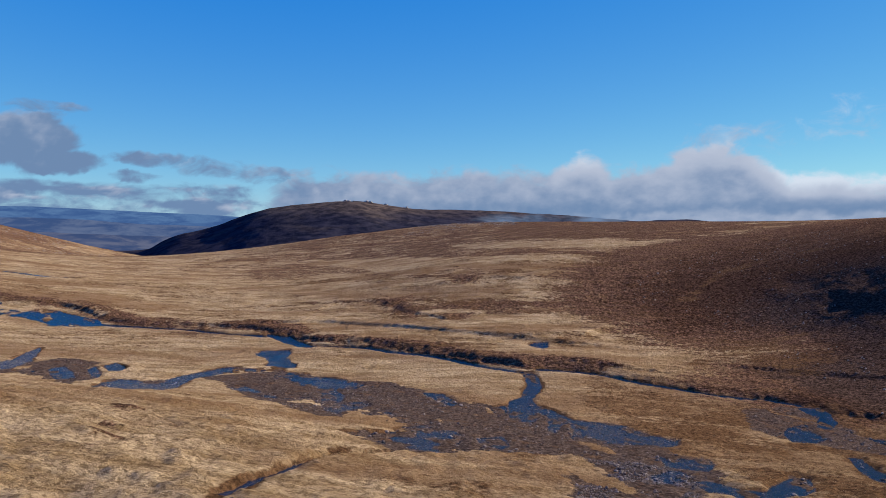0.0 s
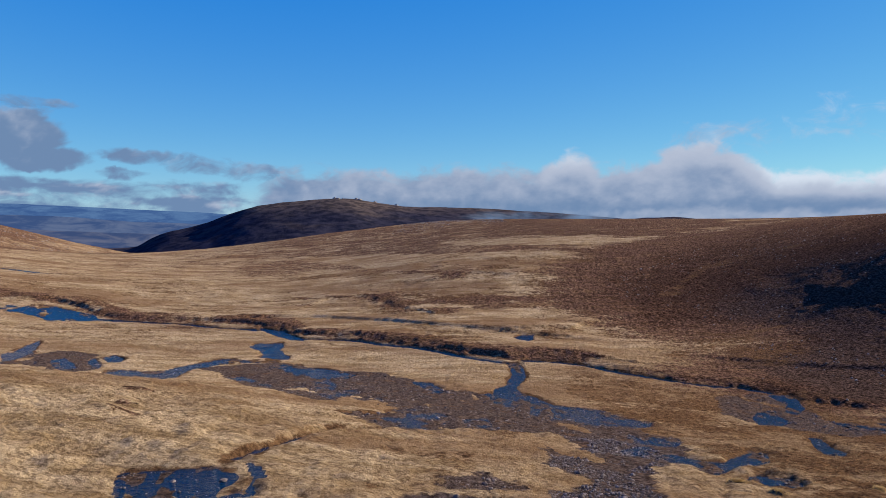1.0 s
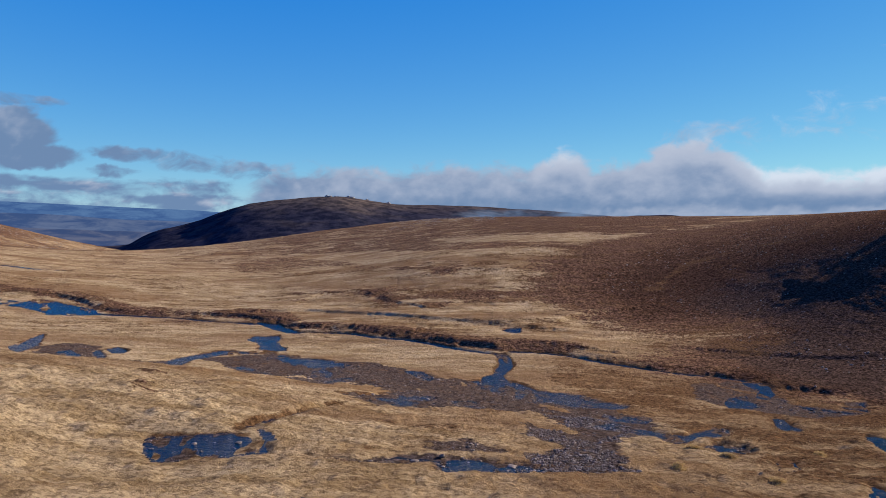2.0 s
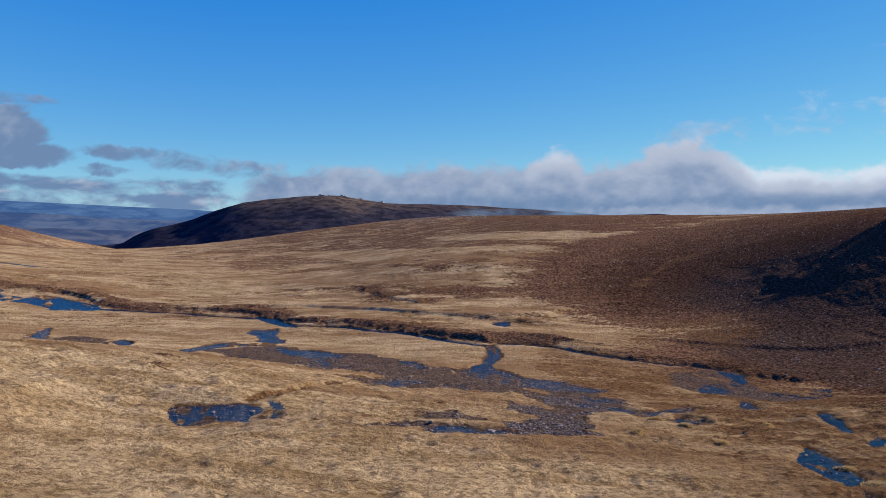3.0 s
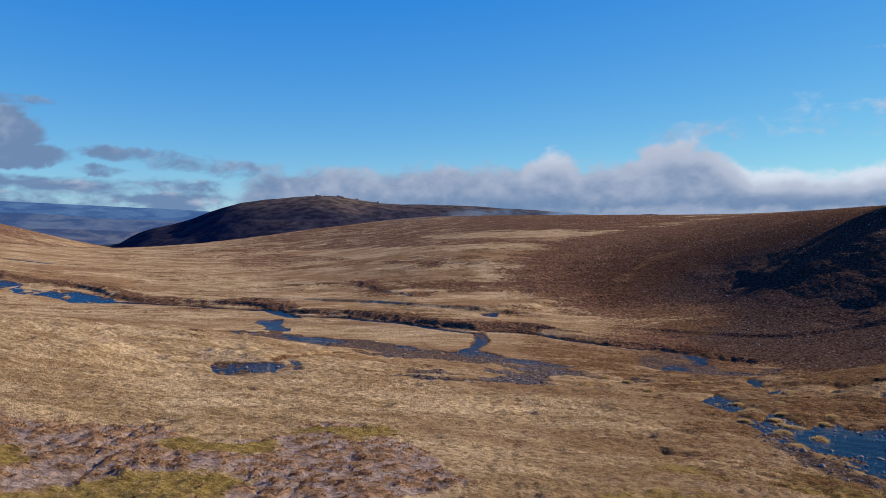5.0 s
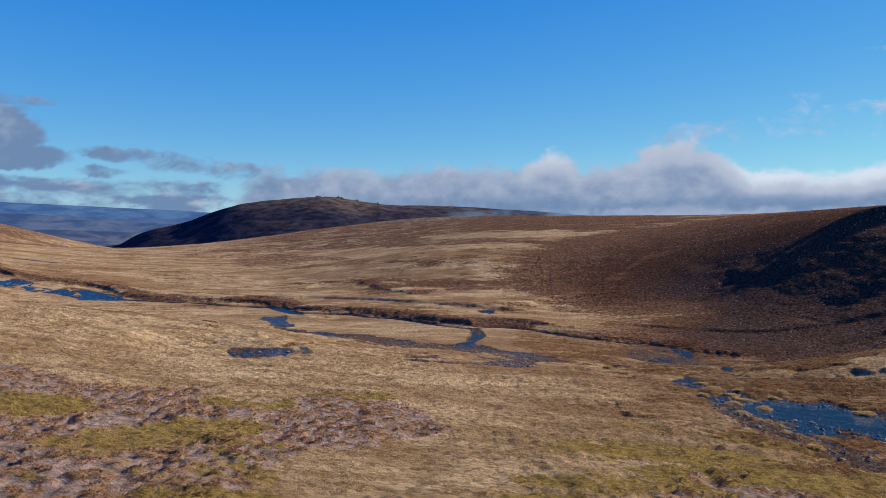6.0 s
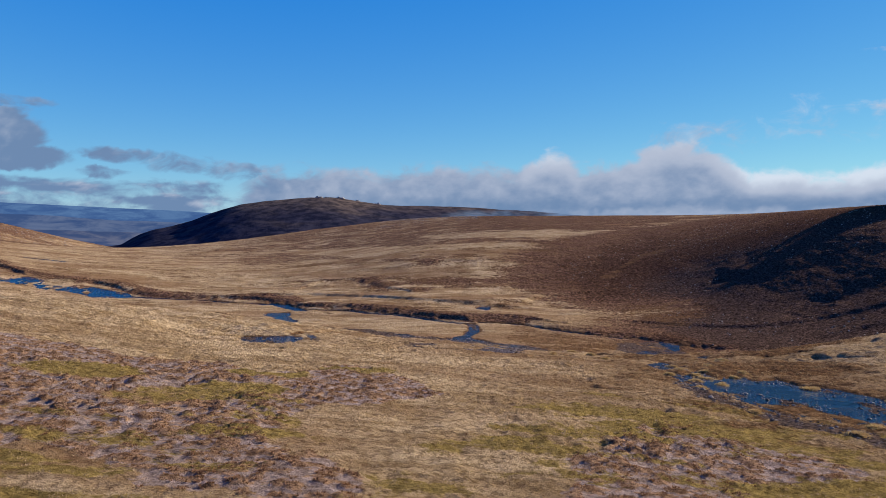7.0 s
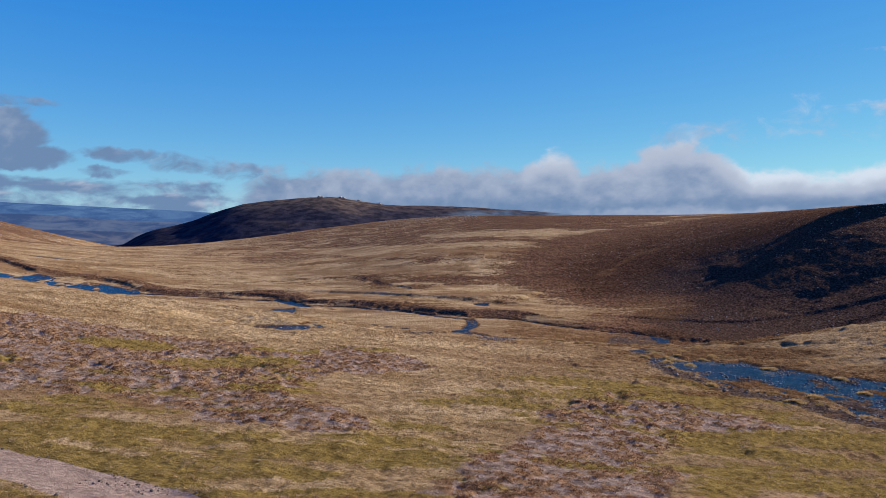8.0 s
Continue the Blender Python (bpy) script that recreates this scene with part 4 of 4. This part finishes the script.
drift = 0.62 * smooth(-3, 3, ma) * smooth(16, 9, ma) * smooth(1.9, 0.9, me_ + 0.5 * fbm(ma, me_ * 2, 4, 4, 97)) * (0.8 + 0.5 * fbm(ma, me_ * 2, 5, 4, 96))
drift = drift * smooth(-1.2, -0.3, me_) * smooth(-3, 0, ma)
xyz = np.stack([2150 * np.sin(np.radians(ma)), 2150 * np.cos(np.radians(ma)), 2150 * np.tan(np.radians(me_))], -1)
mist = new("backdrop", mesh_from("hill_mist", xyz.reshape(-1, 3), sheet_faces(*ma.shape), thickness=drift, brightness=np.full(ma.shape, 0.2)))
mist.data.materials.append(cloud_bank.data.materials[0])
tagged(mist, "thin grey mist drifting over the hill's shoulder", "sky", kind="structure")
tagged(cloud_bank, "low grey and white cloud bank behind the hills", "sky", kind="structure")


# ---- stones, boulders and tors ----
def granite_material(low=(0.07, 0.05, 0.04), high=(0.29, 0.228, 0.192)):
    n = Nodes("granite")
    p = n.place()
    tint = n.add("ObjectInfo").outputs["Random"]
    isle = n.add("NewGeometry").outputs["Random Per Island"]
    pick = n.math("FRACT", n.math("ADD", tint, isle))
    col = n.mix(pick, low, high)
    col = n.mix(n.step(n.noise(p, 9.0, 4, 0.7), 0.5, 0.68, 0.0, 0.7), col, (0.05, 0.04, 0.033))
    n.bsdf.inputs["Specular IOR Level"].default_value = 0.2
    n.set(Base_Color=col, Roughness=0.85, Normal=n.bump(n.noise(p, 14.0, 5, 0.7), 0.05, 0.8))
    return n.mat


GRANITE = granite_material()
TOR_GRANITE = granite_material((0.24, 0.215, 0.205), (0.38, 0.35, 0.335))
PALE_GRANITE = granite_material((0.13, 0.10, 0.085), (0.42, 0.36, 0.32))


def pebble(seed, detail=1):
    """A worn, uneven stone about a metre across: its corners and triangles."""
    bm = bmesh.new()
    bmesh.ops.create_icosphere(bm, subdivisions=detail, radius=0.5)
    pick = np.random.default_rng(seed)
    squash = pick.uniform(0.55, 1.0, 3) * (1, 1, 0.75)
    for v in bm.verts:
        k = 1 + 0.32 * noise.noise(v.co * 2.3 + Vector((seed * 3.1, 0, 0))) + 0.12 * noise.noise(v.co * 6 + Vector((0, seed, 0)))
        v.co = Vector((v.co.x * squash[0] * k, v.co.y * squash[1] * k, v.co.z * squash[2] * k))
    bm.verts.index_update()
    verts = np.array([v.co[:] for v in bm.verts])
    faces = np.array([[v.index for v in f.verts] for f in bm.faces])
    bm.free()
    return verts, faces


def strewn(shapes, at, size, turn):
    """Many copies of some shapes as one heap of corners and triangles."""
    verts, faces, start = [], [], 0
    kind = np.arange(len(at)) % len(shapes)
    for k, (v, f) in enumerate(shapes):
        pick = kind == k
        c, s = np.cos(turn[pick])[:, None], np.sin(turn[pick])[:, None]
        x, y = v[None, :, 0] * c - v[None, :, 1] * s, v[None, :, 0] * s + v[None, :, 1] * c
        w = np.stack([x, y, np.repeat(v[None, :, 2], pick.sum(), 0)], -1) * size[pick][:, None, None] + at[pick][:, None]
        verts.append(w.reshape(-1, 3))
        faces.append((f[None] + start + (np.arange(pick.sum()) * len(v))[:, None, None]).reshape(-1, f.shape[1]))
        start += w.shape[0] * w.shape[1]
    return np.concatenate(verts), np.concatenate(faces)


def scatter(count, x0, x1, y0, y1, nearer=0.0):
    """Random places on the land, denser towards the near edge, with what lies there."""
    u = rng.random(count)
    y = y0 + (y1 - y0) * u ** (1 + nearer)
    x = x0 + (x1 - x0) * rng.random(count)
    return x, y


PEBBLES = [pebble(k) for k in range(7)]
px, py = np.concatenate([scatter(42000, -30, 62, 36, 100, 0.2), scatter(46000, -30, 65, 88, 180, 0.3), scatter(22000, -100, -15, 140, 215), scatter(26000, 1, 15, 86, 122)], 1)
pz, pm, pw, pd = land(px, py)
keep = (pm["gravel"] > 0.6) & (pz > np.nan_to_num(pw, nan=-99) - 0.16) & (fbm(px, py, 5, 4, 15, 0.6) > -0.12) & (rng.random(len(px)) < 0.45)
px, py, pz = px[keep], py[keep], pz[keep]
more = np.concatenate([scatter(4200, -27, -14, 86, 100), scatter(15000, 18, 46, 45, 90)], 1)
mz, mm, mw, md = land(*more)
keep = (mm["gravel"] > 0.3) & (md < 4.0) & (mz > np.nan_to_num(mw, nan=-99) - 0.22) & (rng.random(len(mz)) < np.where(more[0] < 0, 0.07, 0.5))
px, py, pz = np.r_[px, more[0][keep]], np.r_[py, more[1][keep]], np.r_[pz, mz[keep]]
size = np.clip(rng.lognormal(-2.1, 0.55, len(px)), 0.06, 0.5) * (0.8 + py / 400)
stones = new("stones", mesh_from("stones", *strewn(PEBBLES, np.stack([px, py, pz + size * 0.06], -1), size, rng.uniform(0, 6.3, len(px))), smooth_shade=False))
stones.data.materials.append(GRANITE)
tagged(stones, "grey granite cobbles and gravel strewn along the stream bed", "stones", kind="stuff")

# loose stones on the track
tx, ty = scatter(5200, -22, -2, 16, 30)
tz, tm, _, _ = land(tx, ty)
keep = (tm["track"] > 0.15) & (fbm(tx, ty, 1.6, 3, 18) + 0.35 * (tm["track"] < 0.7) > 0.1)
tx, ty, tz = tx[keep], ty[keep], tz[keep]
size = np.clip(rng.lognormal(-2.7, 0.5, len(tx)), 0.03, 0.24)
grit = new("track_stones", mesh_from("track_stones", *strewn(PEBBLES, np.stack([tx, ty, tz + size * 0.15], -1), size, rng.uniform(0, 6.3, len(tx))), smooth_shade=False))
grit.data.materials.append(GRANITE)
tagged(grit, "small dark stones lying loose on the gravel track", "stones", kind="stuff")

# pale stones lying on the heather slope
qx, qy = np.concatenate([scatter(12000, 45, 260, 160, 380), scatter(2600, -48, 26, 500, 590), scatter(2500, -460, -300, 600, 760)], 1)
qz, qm, _, qd = land(qx, qy)
keep = ((qm["dark"] > 0.45) | (qy > 480)) & (qd > 2) & (fbm(qx, qy, 25, 3, 17) > -0.15) & (rng.random(len(qx)) < 0.55)
qx, qy, qz = qx[keep], qy[keep], qz[keep]
size = np.clip(rng.lognormal(-1.1, 0.4, len(qx)), 0.2, 0.85) * (1 + np.maximum(qy - 400, 0) / 250)
scree = new("scree", mesh_from("scree", *strewn(PEBBLES, np.stack([qx, qy, qz + size * 0.1], -1), size, rng.uniform(0, 6.3, len(qx))), smooth_shade=False))
scree.data.materials.append(PALE_GRANITE)
tagged(scree, "pale granite stones scattered over the dark heather slope", "stones", kind="stuff")

BOULDERS = []
for k in range(5):
    v, f = pebble(40 + k, 3)
    me = mesh_from("boulder", v, f)
    me.materials.append(GRANITE)
    BOULDERS.append(me)
bx, by = np.concatenate([scatter(420, -26, 55, 40, 98), scatter(420, -16, 55, 98, 165), scatter(160, -75, -20, 145, 195)], 1)
bz, bmask, bw, bd = land(bx, by)
keep = np.flatnonzero((bmask["gravel"] > 0.45) & (bd < 2.5) & (bd > -3))[:150]
for k in keep:
    b = new("boulder", BOULDERS[k % 5])
    s = float(np.clip(rng.lognormal(-0.85, 0.3), 0.28, 0.8))
    b.matrix_world = Matrix.LocRotScale((bx[k], by[k], bz[k] + 0.08 * s), Euler((0, 0, rng.uniform(0, 6.3))), (s, s * rng.uniform(0.7, 1.1), s * rng.uniform(0.5, 0.8)))
    tagged(b, "grey granite boulder lying in the stony stream bed", "boulder", "boulders in the stream")


def tor(bearing, reach, wide, tall, seed):
    """A stack of weathered granite slabs on the hill's crest."""
    bm = bmesh.new()
    pick = np.random.default_rng(seed)
    for k in range(5):
        at = pick.uniform(-0.4, 0.4) * wide
        for layer in range(3 - abs(k - 2)):
            made = bmesh.ops.create_icosphere(bm, subdivisions=2, radius=0.5)["verts"]
            w, h = wide * pick.uniform(0.4, 0.6) * (1 - 0.25 * layer), tall * pick.uniform(0.3, 0.45)
            for v in made:
                c = v.co.normalized()
                box = max(abs(c.x), abs(c.y), abs(c.z))
                c = c / (0.6 + 0.4 * box) * (1 + 0.2 * noise.noise(c * 2 + Vector((seed, k, layer))))
                v.co = Vector((c.x * w * 0.5 + at, c.y * w * 0.5, c.z * h * 0.5 + tall * (0.08 + 0.24 * layer)))
    a = radians(bearing)
    x, y = reach * math.sin(a), reach * math.cos(a)
    me = bpy.data.meshes.new("rock_tor")
    bm.to_mesh(me)
    bm.free()
    me.materials.append(TOR_GRANITE)
    ob = new("rock_tor", me)
    ob.location = (x, y, float(hill(np.array([x]), np.array([y]))[0]) - 1.0)
    return tagged(ob, "weathered granite tor standing on the crest of the dark hill", "rock", "tors on the hill")


for bearing, wide, tall, seed in ((-10.0, 30, 9, 1), (-8.15, 34, 10, 2), (-6.95, 20, 8, 3), (-5.35, 24, 8, 4), (-9.2, 16, 4.5, 5)):
    tor(bearing, 2450 + 90 * math.sin(radians(bearing) * 9), wide, tall, seed)


# ---- turf ----
def tufts(at, blades, tall, spread, wide, lean):
    """Tufts of grass as triangles: each blade has a broad foot and a tip that leans over."""
    n = len(at)
    turn, out = rng.uniform(0, 2 * np.pi, (n, blades)), np.sqrt(rng.random((n, blades))) * spread[:, None]
    foot = at[:, None] + np.stack([np.cos(turn) * out, np.sin(turn) * out, np.zeros((n, blades)) - 0.03], -1)
    h = tall[:, None] * rng.uniform(0.55, 1.15, (n, blades))
    tip = foot + np.stack([np.cos(turn) * h * 0.8, np.sin(turn) * h * 0.8, h * 0.7], -1) + h[..., None] * np.array([*lean, 0]) + rng.normal(0, 0.12, (n, blades, 3)) * h[..., None]
    side = rng.uniform(0, 2 * np.pi, (n, blades))
    across = np.stack([np.cos(side), np.sin(side), np.zeros((n, blades))], -1) * (wide[:, None] * rng.uniform(0.6, 1.2, (n, blades)))[..., None]
    verts = np.stack([foot - across, foot + across, tip], 2).reshape(-1, 3)
    return verts, np.arange(len(verts)).reshape(-1, 3)


def blade_material(name, low, high, glow=0.4, rust=None):
    n = Nodes(name)
    isle = n.add("NewGeometry").outputs["Random Per Island"]
    patch = n.noise(n.place(), 0.25, 4, 0.6)
    col = n.mix(isle, low, high)
    col = n.mix(n.step(patch, 0.35, 0.7, 0.0, 0.45), col, low)
    if rust:
        col = n.mix(n.step(n.noise(n.place(), 1.6, 5, 0.7), 0.5, 0.6, 0.0, 0.9), col, rust)
    n.set(Base_Color=col, Roughness=0.85)
    n.bsdf.inputs["Specular IOR Level"].default_value = 0.0
    thin = n.add("BsdfTranslucent", Color=col)
    both = n.add("MixShader")
    n.put(both, "0", glow)
    n.tree.links.new(n.bsdf.outputs[0], both.inputs[1])
    n.tree.links.new(thin.outputs[0], both.inputs[2])
    n.tree.links.new(both.outputs[0], n.out.inputs["Surface"])
    return n.mat


def turf(name, label, material, x, y, z, blades, tall, spread, wide, lean):
    far = 1 + np.maximum(y - 25, 0) / 60
    ob = new(name, mesh_from(name, *tufts(np.stack([x, y, z], -1), blades, tall * (0.6 + 0.4 * far) * rng.uniform(0.6, 1.3, len(x)), spread * far, wide * np.sqrt(far), lean), smooth_shade=False))
    ob.data.materials.append(material)
    return tagged(ob, label, "grass", kind="stuff")


def domes(at, blades, wide, tall, thick, droop):
    """Rounded bushes or tussocks: blades that spring from the middle and end on a dome."""
    n = len(at)
    turn, u = rng.uniform(0, 2 * np.pi, (n, blades)), np.sqrt(rng.random((n, blades)))
    way = np.stack([np.cos(turn), np.sin(turn), np.zeros((n, blades))], -1)
    reach = (wide[:, None] * u * rng.uniform(0.8, 1.15, (n, blades)))[..., None]
    rise = tall[:, None] * (np.sqrt(1.02 - u * u * droop)) * rng.uniform(0.75, 1.1, (n, blades))
    foot = at[:, None] + way * reach * 0.45 - np.array([0, 0, 0.04])
    tip = at[:, None] + way * reach + rise[..., None] * np.array([0, 0, 1.0])
    across = np.stack([-np.sin(turn), np.cos(turn), np.zeros((n, blades))], -1) * (thick * rng.uniform(0.6, 1.3, (n, blades)))[..., None]
    verts = np.stack([foot - across, foot + across, tip], 2).reshape(-1, 3)
    return verts, np.arange(len(verts)).reshape(-1, 3)


def bushes(name, label, material, x, y, z, blades, wide, tall, thick, droop):
    size = rng.uniform(0.55, 1.35, len(x))
    ob = new(name, mesh_from(name, *domes(np.stack([x, y, z], -1), blades, wide * size, tall * size, thick, droop), smooth_shade=False))
    ob.data.materials.append(material)
    return tagged(ob, label, "grass", kind="stuff")


def ground_cover(count, y0, y1, lean):
    y = y0 + (y1 - y0) * rng.random(count) ** lean
    x = (2 * rng.random(count) - 1) * (0.66 * y + 6)
    z, m, _, d = land(x, y)
    patchy = fbm(x * 0.7, y, 3.0, 4, 33, 0.65)
    bare = (d > 0.4) & (m["track"] < 0.05) & (m["gravel"] < 0.5)
    in_heather = bare & (m["mauve"] + 0.8 * patchy > 0.5) & (y < 125)
    in_moss = bare & ~in_heather & (m["moss"] + 0.8 * patchy > 0.5)
    return x, y, z, bare & ~in_heather & ~in_moss, in_moss, in_heather


STRAW = blade_material("straw", (0.36, 0.245, 0.128), (0.62, 0.46, 0.275))
MOSS = blade_material("moss_green", (0.23, 0.155, 0.048), (0.54, 0.40, 0.15), 0.32, (0.38, 0.245, 0.09))
TWIGS = blade_material("heather_twigs", (0.15, 0.078, 0.042), (0.42, 0.25, 0.145), 0.25, (0.30, 0.15, 0.065))
x, y, z, dry, mossy, heathy = ground_cover(90000, 16, 130, 1.55)
turf("grass", "dry straw-coloured tussock grass on the moor", STRAW, x[dry], y[dry], z[dry], 7, 0.045, 0.2, 0.017, (0.6, -0.5))
turf("moss", "short yellow-green moss and sedge", MOSS, x[mossy], y[mossy], z[mossy], 7, 0.04, 0.18, 0.024, (0.3, -0.2))
x, y, z, dry, mossy, heathy = ground_cover(90000, 15, 80, 1.3)
top = clump_cells(x + 0.3 * fbm(x, y, 2, 2, 67), y, 0.8, 1)
heathy &= top > 0.4
bushes("heather", "low russet heather clumps with bare mauve ground between", TWIGS, x[heathy], y[heathy], z[heathy], 16, 0.17, 0.06, 0.017, 0.95)
pick = (dry | mossy) & (top > 0.5) & (rng.random(len(x)) < 0.5)
bushes("tussocks", "pale domed tussocks of dry moor grass", STRAW, x[pick], y[pick], z[pick], 14, 0.2, 0.06, 0.013, 0.98)


# ---- hummocks standing in the water ----
PEAT = Nodes("peat")
PEAT_P = PEAT.place()
PEAT.set(Base_Color=PEAT.mix(PEAT.step(PEAT.noise(PEAT_P, 3.0, 5, 0.7), 0.35, 0.65), (0.035, 0.02, 0.012), (0.13, 0.075, 0.035)), Roughness=0.9, Normal=PEAT.bump(PEAT.noise(PEAT_P, 5.0, 5, 0.7), 0.2, 0.8))
SEDGE = blade_material("sedge", (0.34, 0.22, 0.09), (0.70, 0.52, 0.26))


def hummock(x, y, wide, long, turn, seed):
    """A grassy peat cushion: a lumpy mound with a thatch of sedge hanging over its edge."""
    pick = np.random.default_rng(seed)
    r, a = np.meshgrid(np.linspace(0, 1, 9), np.linspace(0, 2 * np.pi, 33)[:-1], indexing="ij")
    edge = 1 + 0.55 * fbm(np.cos(a) * 1.3 + seed * 5, np.sin(a) * 1.3, 1.0, 4, 3)
    mx, my = r * np.cos(a) * wide * edge / 2, r * np.sin(a) * long * edge / 2
    mz = 0.34 * (1 - r ** 2.5) - 0.25 + 0.16 * fbm(mx + seed, my, 0.6, 3, 4)
    i = np.arange(8)[:, None] * 32 + np.arange(32)[None]
    j = np.arange(8)[:, None] * 32 + (np.arange(32)[None] + 1) % 32
    faces = np.stack([i, i + 32, j + 32, j], -1).reshape(-1, 4)
    spot = (np.array([x]), np.array([y]))
    z, _, w, _ = land(*spot)
    level = float(z[0]) if np.isnan(w[0]) else max(float(w[0]), float(z[0]))
    root = new("grass_hummock")
    root.matrix_world = pose(x, y, level + 0.05, 0, 0, turn)
    body = new("mound", mesh_from("mound", np.stack([mx, my, mz], -1).reshape(-1, 3), faces))
    body.data.materials.append(PEAT.mat)
    k = pick.integers(0, 8 * 32, 260)
    at = np.stack([mx, my, mz], -1).reshape(-1, 3)[k] + pick.normal(0, 0.05, (260, 3)) * (1, 1, 0)
    thatch = new("sedge", mesh_from("sedge", *tufts(at, 5, np.full(260, 0.17), np.full(260, 0.14), np.full(260, 0.035), (0.5, -0.4)), smooth_shade=False))
    thatch.data.materials.append(SEDGE)
    for o in (body, thatch):
        o.parent = root
    return tagged(root, "straw-coloured grassy hummock standing in the shallow stream", "hummock", "hummocks in the stream")


HUMMOCKS = [(24.8, 84.1), (23.7, 79.5), (24.3, 76.4), (24.1, 73.8), (24.3, 69.7), (21.6, 67.3), (28.5, 84.0), (26.2, 78.8), (33.1, 92.0), (27.6, 75.2), (29.3, 77.3), (21.2, 74.8),
            (22.5, 71.5), (28.4, 54.1), (21.6, 57.0), (25.6, 51.5), (35.8, 63.6), (34.1, 57.3), (31.9, 69.2), (16.9, 102.5), (19.0, 100.3), (27.8, 103.1), (19.0, 91.5), (13.0, 93.8), (33.5, 52.0)]
for k, (x, y) in enumerate(HUMMOCKS):
    hummock(x, y, 1.0 + 2.6 * rng.random() ** 2, 0.8 + 1.3 * rng.random(), rng.uniform(-40, 40), k + 1)
